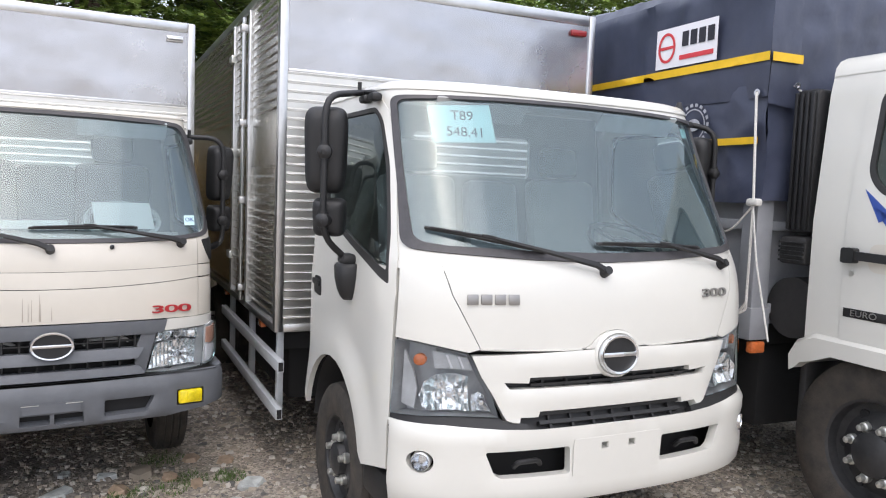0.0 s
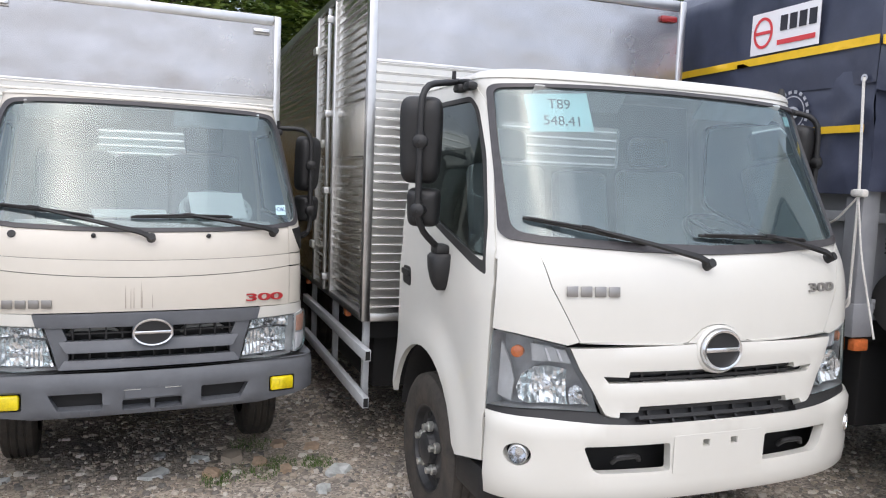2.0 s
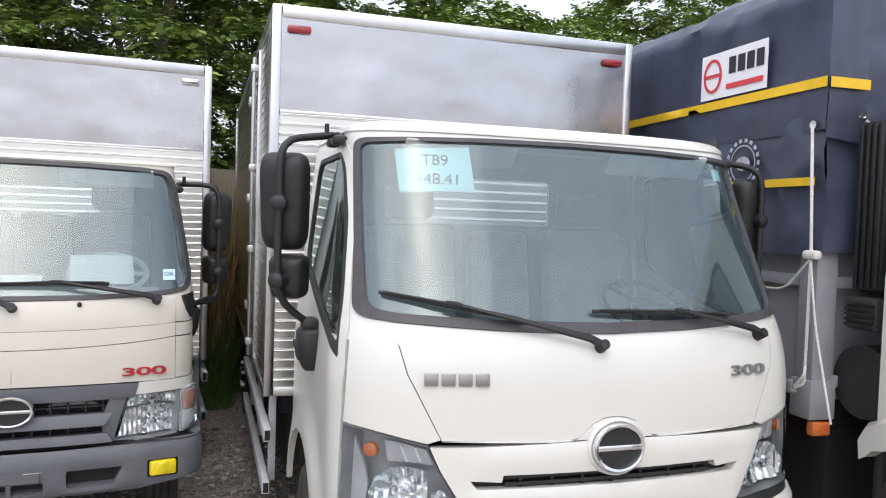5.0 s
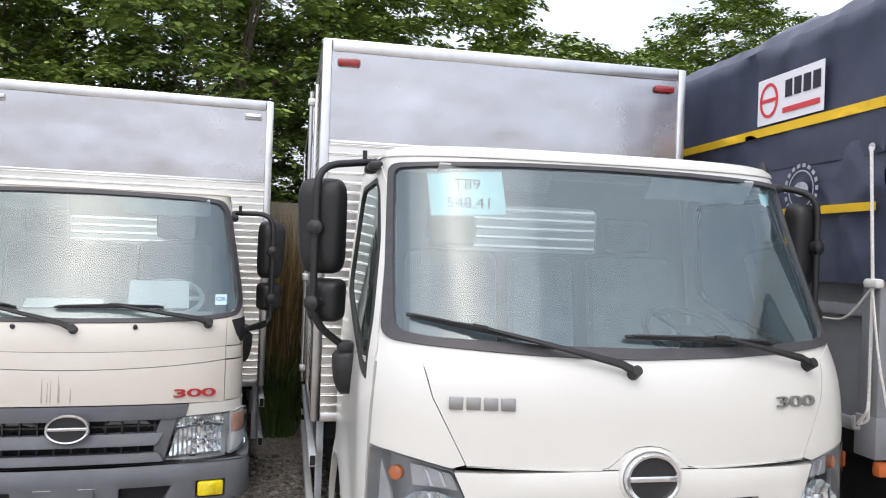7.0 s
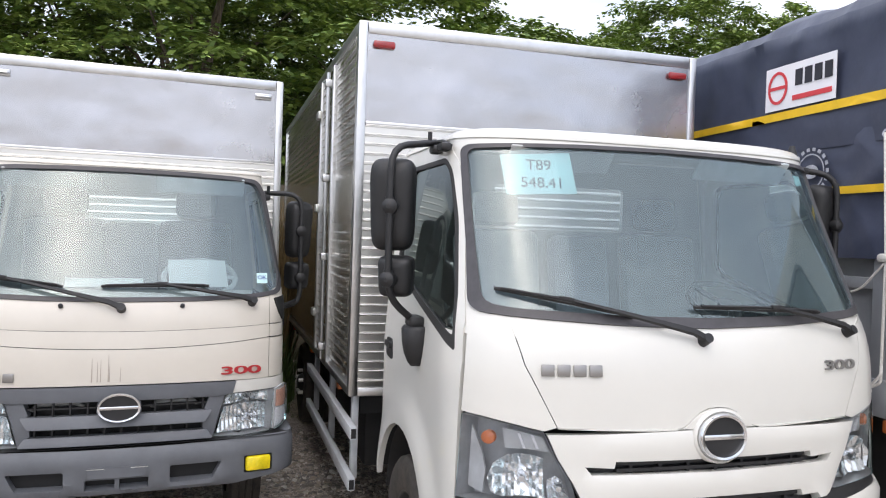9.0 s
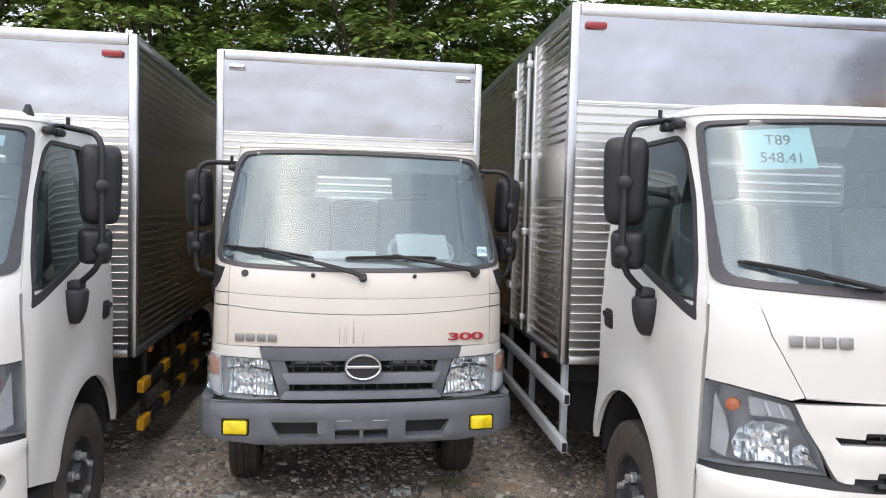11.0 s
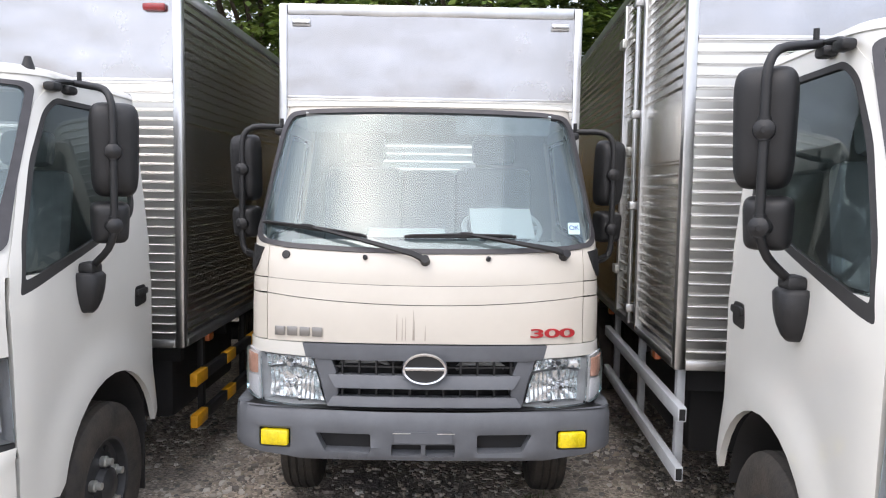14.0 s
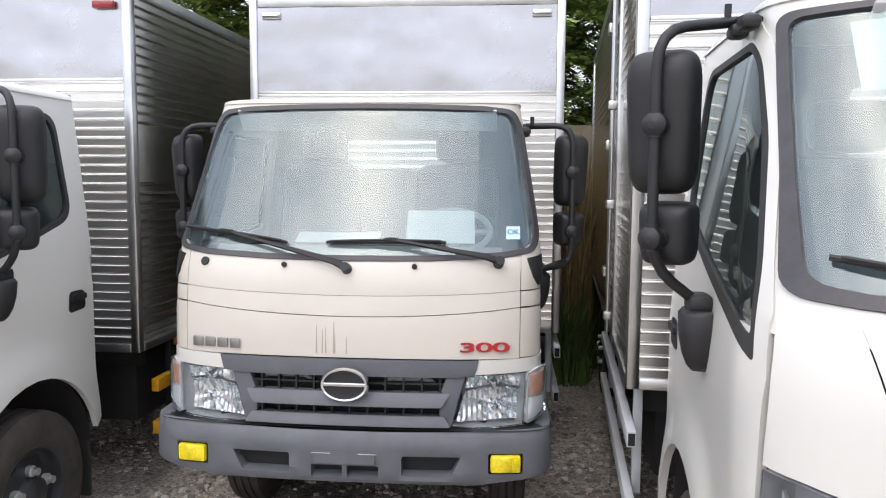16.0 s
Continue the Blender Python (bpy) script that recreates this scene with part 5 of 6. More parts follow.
    # chassis under the box
    for k in (-1, 1):
        part("chassis_beam", block((k * 0.36 - 0.04, 0.5, 0.55), (k * 0.36 + 0.04, y1 - 0.1, 0.75)), DARK, truck)
        wheel(truck, k * (half - 0.26), y0 + length * 0.62, 0.385, 0.42, k)
    for j in range(6):
        yy = y0 + 0.15 + j * (length - 0.4) / 5
        part("cross_bearer", block((-half + 0.08, yy, 0.75), (half - 0.08, yy + 0.06, z0)), DARK, truck)
    # tank, gearbox, battery and cab blocks: added near-black bulk that deepens the shade below
    part("fuel_tank_shade_block", block((0.42, y0 + 0.25, 0.36), (half - 0.16, y0 + 1.5, 0.78), 0.05), DARK, truck)
    part("gearbox_shade_block", block((-0.3, y0 - 1.2, 0.3), (0.3, y0 + 0.6, 0.8), 0.08), DARK, truck)
    part("rear_axle", rod((-half + 0.3, y0 + length * 0.62, 0.385), (half - 0.3, y0 + length * 0.62, 0.385), 0.09), DARK, truck)
    part("battery_shade_block", block((-half + 0.16, y0 + 0.3, 0.38), (-0.42, y0 + 1.4, 0.78), 0.03), DARK, truck)
    part("cab_under_shade", block((-half * 0.5, 0.35, 0.38), (half * 0.5, 0.9, 0.75), 0.05), DARK, truck)
    yr0, yr1 = y0 - 0.11, y0 + length * 0.42
    for k in (-1, 1):
        x = k * (half - 0.02)
        if rails == "grey":
            guard = part("side_guard", block((x - 0.02, yr0, 0.665), (x + 0.02, yr1, 0.735), 0.004), RAIL, truck, "grey painted square-tube side guard")
            part("guard_bar", block((x - 0.02, yr0 + 0.02, 0.37), (x + 0.02, yr1, 0.44), 0.004), RAIL, guard)
            # near-black plates paint the shade inside the open tube ends
            for zz in (0.70, 0.405):
                part("tube_end_shade", block((x - 0.014, yr0 - 0.001 + (0.02 if zz < 0.5 else 0), zz - 0.027), (x + 0.014, yr0 + 0.004 + (0.02 if zz < 0.5 else 0), zz + 0.027)), DARK, guard)
            for yy in (y0 + 0.10, y0 + 1.0, yr1 - 0.2):
                part("guard_post", block((x - k * 0.045 - 0.02, yy, 0.38), (x - k * 0.045 + 0.02, yy + 0.05, z0 + 0.0), 0.004), RAIL, guard)
        elif rails == "striped":
            for zz in (0.62, 0.36):
                guard = part("side_guard", block((x - 0.02, y0 + 0.2, zz - 0.035), (x + 0.02, yr1 + 0.6, zz + 0.035), 0.004), BLACK, truck, "black and yellow banded side guard")
                yy = y0 + 0.2
                while yy < yr1 + 0.5:
                    part("yellow_band", block((x - 0.023, yy - 0.002, zz - 0.039), (x + 0.023, yy + 0.2, zz + 0.039), 0.004), YELLOW, guard)
                    yy += 0.62
            for yy in (y0 + 0.45, y0 + 1.4):
                part("guard_post", block((x - k * 0.045 - 0.02, yy, 0.33), (x - k * 0.045 + 0.02, yy + 0.05, z0), 0.004), BLACK, truck)
    return body


# ---- the three box trucks ----
truck_a = thing("box_truck", pose(-0.005, 4.285, 0, 0, 0, 1.7), "cream narrow-cab box truck with a dark grey bumper", "truck", "parked trucks")
narrow_cab(truck_a)
cargo_box(truck_a, 1.82, 4.3, 1.02, 0.80, 2.965, 2.345, 0.052, "handle", None, None, "grey")

truck_b = thing("box_truck", pose(2.232, 2.612, 0, 0, 0, -2.3), "white wide-cab box truck with a price card in its windscreen", "truck", "parked trucks")
wide_cab(truck_b, [], True)
cargo_box(truck_b, 1.885, 4.9, 1.12, 0.885, 3.05, 2.465, 0.055, "red", (0.95 + 1.885, 1.60 + 1.885), None, "grey")

truck_e = thing("box_truck", pose(-2.475, 3.367, -0.07, 0, 0, 0), "white wide-cab box truck with black and yellow side guards", "truck", "parked trucks")
wide_cab(truck_e, [(0.40, 0.42, 0.32, 0.21, 40)], False)
cargo_box(truck_e, 1.885, 4.9, 1.035, 0.86, 2.94, 2.40, 0.052, "red", None, None, "striped")


# ---- the large truck with the tarpaulin ----
def tarp_truck():
    truck = thing("tarpaulin_truck", pose(4.77, 0.75, 0, 0, 0, -3.5), "large white-cab truck with a navy tarpaulin body", "truck", "parked trucks")
    sh = Shell(1.12, 0.05, 0.25, 0.3, 2.06, [(0.5, 0.0), (1.3, 0.0), (1.5, 0.03), (2.4, 0.28), (2.8, 0.36)], [(0.5, 1.12), (1.7, 1.12), (2.4, 1.06), (2.8, 0.98)])
    E_ = sh.end
    win = rounded([(0.45, 1.75), (0.62, 2.40), (1.68, 2.42), (1.74, 2.36), (1.76, 1.95), (1.66, 1.84)], [0.05, 0.08, 0.06, 0.06, 0.08, 0.08])
    ins = rounded([(0.49, 1.78), (0.65, 2.37), (1.66, 2.39), (1.71, 2.34), (1.73, 1.96), (1.64, 1.87)], [0.05, 0.08, 0.06, 0.06, 0.08, 0.08])
    ws = loop_s(sh, [("f", -0.98, 1.62), ("f", 0.98, 1.62), ("f", 0.92, 2.38), ("f", -0.92, 2.38)])
    wins = {k: sh.side(win, k) for k in (1, -1)}
    part("cab_frame", patch(sh, [[(-E_, 1.0), (E_, 1.0), (E_, 2.50), (-E_, 2.50)], ws, wins[1], wins[-1]], -0.004, 0.04, 0.1), WHITE, truck)
    part("cab_roof", roof_bm(sh, 2.498, 0.13), WHITE, truck)
    glaze("windscreen", patch(sh, [ws], -0.01, 0.004, 0.1), WINDSCREEN, truck)
    part("front_panel", patch(sh, [[(-1.2, 0.5), (1.2, 0.5), (1.2, 1.0), (-1.2, 1.0)]], 0.0, 0.04, 0.1), WHITE, truck)
    part("rear_wall", sheet([[(-1.08, 1.0), (1.08, 1.0), (1.0, 2.5), (-1.0, 2.5)]], flat(2.05), 0.02, 0.3), TRIM, truck)
    for k in (1, -1):
        doorp = [(0.42, 1.06), (1.84, 1.06), (1.85, 1.6), (1.82, 2.44), (1.76, 2.49), (0.66, 2.47), (0.42, 1.75)]
        door = part("cab_door", patch(sh, [sh.side(doorp, k), wins[k]], 0.006, 0.02, 0.08, 0.003), WHITE, truck)
        part("window_seal", patch(sh, [wins[k], sh.side(ins, k)], 0.004, 0.02), RUBBER, door)
        glaze("window_pane", patch(sh, [sh.side(ins, k)], -0.008, 0.004, 0.2), SIDE_GLASS, door)
        h = part("door_handle", patch(sh, [sh.side(rounded([(1.38, 1.50), (1.80, 1.51), (1.80, 1.555), (1.38, 1.545)], 0.015), k)], 0.045, 0.02), BLACK, door, "black bar door handle")
        part("handle_end", patch(sh, [sh.side(rounded([(1.755, 1.49), (1.83, 1.49), (1.83, 1.57), (1.755, 1.57)], 0.015), k)], 0.052, 0.05), BLACK, h)
        part("handle_recess", patch(sh, [sh.side(rounded([(1.45, 1.45), (1.70, 1.45), (1.70, 1.60), (1.45, 1.60)], 0.06), k)], 0.0065, 0.002), CREAM, door)
        part("door_lock", patch(sh, [sh.side(circle(1.79, 1.435, 0.016), k)], 0.012, 0.008), STEEL, door)
        pt = sh.at(sh.ss(1.66, 1.225, k), 1.225, 0.010)
        m = Matrix.Translation(pt) @ pose(0, 0, 0, 90, 0, -90 if k < 0 else 90)
        plate = block((-0.16, -0.024, -0.004), (0.16, 0.024, 0.0), 0.003)
        plate.transform(m)
        badge = part("badge_plate", plate, BLACK, door, "black and blue emission badge")
        letters("badge_text", "EURO", 0.046, m @ Matrix.Translation((-0.04, 0, 0.001)), POST, badge, 0.001, 1.3)
        letters("badge_text", "4", 0.055, m @ Matrix.Translation((0.125, 0, 0.001)), BLUE_INK, badge, 0.002, 1.25)
        for j in range(2):
            dec = [(1.20 + 0.1 * j, 1.64 + 0.05 * j), (1.42 + 0.06 * j, 1.74 + 0.09 * j), (1.30 + 0.08 * j, 1.60 + 0.06 * j)]
            part("blue_decal", patch(sh, [sh.side([(y + 0.28, z + 0.05) for y, z in dec], k)], 0.0085, 0.002), BLUE_INK, door, "blue swoosh decal")
        # mudguard: a flared white arch over the front wheel
        bm = bmesh.new()
        pts = [(2.13, 0.86), (2.14, 0.95), (2.10, 1.02), (1.98, 1.075), (1.3, 1.075), (1.14, 1.02), (1.05, 0.85)]
        low = [(2.09, 0.86), (2.05, 0.90), (1.98, 0.92), (1.86, 0.97), (1.40, 0.97), (1.2, 0.92), (1.1, 0.85)]
        x0, x1 = 0.80 * k, 1.15 * k
        rings = [[bm.verts.new((x, y, z)) for y, z in prof] for x, prof in ((x0, pts), (x1 - 0.03 * k, pts), (x1, [(y - 0.008, z - 0.02) for y, z in pts]), (x1, low), (x0, low))]
        for a, b in zip(rings, rings[1:]):
            for i in range(len(pts) - 1):
                bm.faces.new((a[i], a[i + 1], b[i + 1], b[i]))
        part("mudguard", bm, WHITE, truck, "white painted mudguard")
        part("mud_flap", block((min(0.74 * k, 1.08 * k), 2.06, 0.42), (max(0.74 * k, 1.08 * k), 2.11, 0.92), 0.02), RUBBER, truck)
        wheel(truck, 0.96 * k, 1.62, 0.50, 0.27, k, 8, 0.13)
        wheel(truck, 0.90 * k, 6.0, 0.50, 0.55, k, 8, 0.13)
    # ribbed air intake behind the cab
    duct = part("air_intake", block((-1.10, 2.10, 1.62), (-0.90, 2.27, 2.44), 0.035), BLACK, truck, "black ribbed air intake duct")
    for j in range(4):
        part("intake_rib", block((-1.115, 2.115 + j * 0.038, 1.64), (-1.095, 2.135 + j * 0.038, 2.42), 0.004), BLACK, duct)
    part("intake_box", block((-1.12, 2.10, 1.44), (-0.86, 2.28, 1.60), 0.02), RUBBER, duct)
    for j in range(5):
        part("intake_rib", block((-1.13, 2.105, 1.455 + j * 0.026), (-1.118, 2.275, 1.467 + j * 0.026), 0.002), BLACK, duct)
    part("air_cleaner", rod((-1.05, 2.22, 1.18), (-0.55, 2.22, 1.18), 0.18, n=28), RUBBER, duct)
    # steel body under the tarpaulin
    half, y0, y1 = 1.22, 2.36, 8.2
    body = part("load_body", block((-half + 0.06, y0 + 0.05, 1.05), (half - 0.06, y1, 1.85)), BODY_GREY, truck, "grey painted steel dropside body")
    for k in (-1, 1):
        a, b = sorted((k * half, k * (half - 0.13)))
        part("corner_post", block((a, y0 + 0.0, 0.98), (b, y0 + 0.12, 1.90), 0.01), BODY_GREY, body)
        for j in range(6):
            yy = y0 + 0.7 + j * 0.95
            part("side_post", block((min(k * (half - 0.08), k * (half + 0.0)), yy, 1.02), (max(k * (half - 0.08), k * (half + 0.0)), yy + 0.07, 1.85), 0.006), BODY_GREY, body)
        for zz in (1.06, 1.62):
            part("side_rail", block((min(k * (half - 0.07), k * (half - 0.02)), y0 + 0.12, zz), (max(k * (half - 0.07), k * (half - 0.02)), y1, zz + 0.06), 0.006), BODY_GREY, body)
        part("chassis_beam", block((k * 0.42 - 0.05, 0.6, 0.66), (k * 0.42 + 0.05, y1, 0.95)), DARK, truck)
    for zz in (1.12, 1.62):
        part("front_rail", block((-half + 0.13, y0 + 0.01, zz), (half - 0.13, y0 + 0.05, zz + 0.06), 0.006), BODY_GREY, body)
    # added near-black blocks fill the space under the floor to darken it
    part("tool_box_shade_block", block((-half + 0.2, y0 + 0.1, 0.38), (-0.5, y0 + 1.7, 0.92), 0.03), DARK, truck)
    part("fuel_tank_shade_block", block((0.5, y0 + 0.1, 0.38), (half - 0.2, y0 + 1.7, 0.92), 0.03), DARK, truck)
    part("gearbox_shade_block", block((-0.35, 0.6, 0.4), (0.35, 3.2, 0.95), 0.08), DARK, truck)
    part("floor_beam", block((-half + 0.1, y0 + 0.05, 0.92), (half - 0.1, y1, 1.05)), DARK, truck)
    part("side_lamp", block((-half - 0.01, y0 + 0.25, 0.86), (-half + 0.05, y0 + 0.35, 0.94), 0.01), AMBER, body, "amber side marker lamp")
    part("marker_lamp", block((-half + 0.005, y0 - 0.02, 0.885), (-half + 0.115, y0 + 0.03, 0.955), 0.012), AMBER, body, "amber marker lamp under the corner post")
    part("post_shoe", block((-half - 0.012, y0 - 0.012, 0.965), (-half + 0.142, y0 + 0.132, 1.16), 0.008), BODY_GREY, body)
    # tarpaulin: one skin over arched bows, creased, with a loose flap over its lower half
    def crease(u, v, k):
        """Sharp slanting folds in the cloth."""
        a = 1 - abs(noise.noise((u * 1.9 + v * 1.5, v * 1.6 - u * 0.8, k + 7)))
        b = 1 - abs(noise.noise((u * 2.6 - v * 2.2, v * 1.1 + u * 0.5, k + 11)))
        return 0.018 * a ** 7 + 0.014 * b ** 8

    def wave(u, v, k):
        return 0.018 * noise.noise((u * 1.7, v * 2.6, k)) + 0.010 * noise.noise((u * 5 + v * 4, v * 5 - u * 2, k + 3)) + crease(u, v, k)

    def skin(prof, ya, yb, n, k, grow=0.0):
        bm = bmesh.new()
        rows = []
        for j in range(n + 1):
            y = ya + (yb - ya) * j / n
            sag = -0.02 * abs(math.sin(math.pi * (y - y0) / 0.95))
            row = []
            for i, (x, z) in enumerate(prof):
                w = wave(y, z + x, k)
                row.append(bm.verts.new((x + (w + sag * 0.5 + grow) * (1 if x > 0 else -1) * (abs(x) > 1.0), y, z + (w + sag) * (abs(x) <= 1.15))))
            rows.append(row)
        for r, q in zip(rows, rows[1:]):
            for i in range(len(prof) - 1):
                bm.faces.new((r[i], r[i + 1], q[i + 1], q[i]))
        return bm

    side = [(-half, 2.40 + 0.08 * i) for i in range(10)]
    arch = [(-half * math.cos(math.pi * i / 14) if 0 < i < 14 else -half * math.cos(math.pi * i / 14), 3.13 + 0.20 * math.sin(math.pi * i / 14) ** 0.8) for i in range(15)]
    top = [(-half - 0.012, z) for _, z in side] + arch + [(half + 0.012, z) for _, z in side[::-1]]
    tarp = part("tarpaulin", skin(top, y0 - 0.045, y1, 130, 1.0, 0.006), TARP, truck, "navy blue tarpaulin with creases", 60)
    for k in (-1, 1):
        lowp = [(k * half, 1.78 + 0.035 * i) for i in range(21)]
        part("tarp_side", skin(lowp, y0 - 0.03, y1, 170, 5.0 + k, 0.0), TARP, tarp, smooth=60)
    # front sheet
    bm = bmesh.new()
    nx, nz = 60, 40
    rows = []
    for j in range(nz + 1):
        row = []
        for i in range(nx + 1):
            x = -half + 2 * half * i / nx
            hi = 3.13 + 0.20 * max(0.0, 1 - (x / half) ** 2) ** 0.4
            z = 1.80 + (hi - 1.80) * j / nz
            row.append(bm.verts.new((x, y0 - 0.015 - 0.02 * noise.noise((x * 2.2, z * 1.3, 9)) - 0.012 * noise.noise((x * 2 + z * 7, z * 5 - x * 3, 2)) * (abs(x) < half - 0.02) - 0.8 * crease(x * 1.4, z, 21), z)))
        rows.append(row)
    for r, q in zip(rows, rows[1:]):
        for i in range(nx):
            bm.faces.new((r[i], r[i + 1], q[i + 1], q[i]))
    part("tarp_front", bm, TARP, tarp, smooth=60)
    # the side flap laps round the corner
    bm = bmesh.new()
    rows = []
    for j in range(15):
        z = 2.36 + 0.77 * j / 14
        rows.append([bm.verts.new((-half - 0.03 + 0.23 * i / 6, y0 - 0.045 - 0.01 * noise.noise((i * 0.9, z * 6, 4)), z - 0.02 * (i / 6))) for i in range(7)])
    for r, q in zip(rows, rows[1:]):
        for i in range(6):
            bm.faces.new((r[i], r[i + 1], q[i + 1], q[i]))
    part("tarp_flap", bm, TARP, tarp, smooth=60)
    # bands, label and ring mark on the side that faces the row
    def on_side(poly, mat, name, lift, label="", step=0.12):
        place = lambda y, z, off: Vector((-half - lift - off, y, z))
        return part(name, sheet([poly], place, 0.004, step), mat, tarp, label)

    on_side([(y0 - 0.045, 2.605), (y1, 2.58), (y1, 2.63), (y0 - 0.045, 2.655)], TARP_STRIPE, "yellow_band", 0.045, "yellow band sewn along the tarpaulin")
    on_side([(y0 + 0.02, 2.13), (y1, 2.13), (y1, 2.172), (y0 + 0.02, 2.172)], TARP_STRIPE, "yellow_band", 0.028)
    bm = block((-half - 0.035, y0 - 0.066, 2.60), (-half + 0.20, y0 - 0.062, 2.65))
    part("yellow_band", bm, TARP_STRIPE, tarp)
    label = on_side([(2.735, 2.665), (3.31, 2.665), (3.31, 2.93), (2.735, 2.93)], DECAL, "label", 0.048, "white label with red and navy marks")
    place = lambda y, z, off: Vector((-half - 0.053 - off, y, z))
    ring = part("label_mark", sheet([circle(3.20, 2.80, 0.085, 32, 0.10), circle(3.20, 2.80, 0.067, 32, 0.082)], place, 0.002, 0.05), RED_INK, label)
    part("label_mark", sheet([[(3.13, 2.79), (3.27, 2.79), (3.27, 2.81), (3.13, 2.81)]], place, 0.002, 0.1), RED_INK, label)
    for j in range(4):
        y = 3.05 - j * 0.078
        part("label_bar", sheet([[(y, 2.79), (y - 0.058, 2.79), (y - 0.058, 2.885), (y, 2.885)]], place, 0.002, 0.1), NAVY_INK, label)
    part("label_bar", sheet([[(3.07, 2.705), (2.76, 2.705), (2.76, 2.735), (3.07, 2.735)]], place, 0.002, 0.1), RED_INK, label)
    place2 = lambda y, z, off: Vector((-half - 0.024 - off, y, z))
    mark = part("ring_mark", sheet([circle(2.93, 2.27, 0.105, 40), circle(2.93, 2.27, 0.098, 40)], place2, 0.002, 0.08), FADED, tarp, "white ring mark printed on the tarpaulin")
    for j in range(18):
        a = 2 * math.pi * j / 18
        bm = block((-0.001, -0.012, -0.010), (0.001, 0.012, 0.010))
        bm.transform(Matrix.Translation(place2(2.93 + 0.13 * math.cos(a), 2.27 + 0.13 * math.sin(a), 0)) @ pose(0, 0, 0, math.degrees(a) + 90))
        part("mark_bar", bm, FADED, mark)
    part("mark_bar", sheet([circle(2.93, 2.27, 0.06, 24, 0.04)], place2, 0.002, 0.08), FADED, mark)
    # eyelet and lashing rope
    ex = -half - 0.042
    part("eyelet", lathe_bm(bmesh.new(), [(0, 0.022), (-0.008, 0.022), (-0.008, 0.01), (0, 0.01)], 16, Matrix.Translation((ex, y0 + 0.025, 2.425))), CHROME, tarp, "steel eyelet")
    part("eyelet", lathe_bm(bmesh.new(), [(0, 0.022), (-0.008, 0.022), (-0.008, 0.01), (0, 0.01)], 16, Matrix.Translation((-half + 0.16, y0 - 0.07, 2.47)) @ pose(0, 0, 0, 0, 0, 90)), CHROME, tarp)
    rope = part("lashing_rope", tube([(ex - 0.01, y0 + 0.025, 2.43), (ex - 0.012, y0 - 0.012, 1.79), (ex - 0.012, y0 - 0.01, 1.15), (ex - 0.03, y0 + 0.04, 1.12), (ex - 0.03, y0 - 0.03, 1.2), (ex - 0.012, y0 - 0.01, 1.24)], 0.008, 7, 0.02), ROPE, tarp, "white lashing rope")
    tube_path = [(ex - 0.012, y0 - 0.012, 1.76), (ex - 0.02, y0 - 0.07, 1.45), (ex - 0.02, y0 - 0.20, 1.0)]
    part("rope_end", tube(tube_path, 0.006, 6, 0.1), ROPE, rope)
    part("rope_end", tube([(ex - 0.012, y0 - 0.012, 1.77), (ex - 0.02, y0 + 0.15, 1.60), (ex - 0.01, y0 + 0.32, 1.6)], 0.006, 6, 0.1), ROPE, rope)
    part("rope_end", tube([(-half + 0.14, y0 - 0.07, 2.47), (-half + 0.5, y0 - 0.09, 2.28)], 0.006, 6, 0.1), ROPE, rope)
    bm = block((ex - 0.03, y0 - 0.055, 1.765), (ex + 0.02, y0 + 0.035, 1.81), 0.015)
    part("rope_knot", bm, ROPE, rope)
    part("tie_hook", tube([(ex, y0 + 0.06, 1.10), (ex - 0.03, y0 + 0.06, 1.10), (ex - 0.03, y0 + 0.06, 1.16)], 0.01, 6, 0.02), STEEL, body)


tarp_truck()


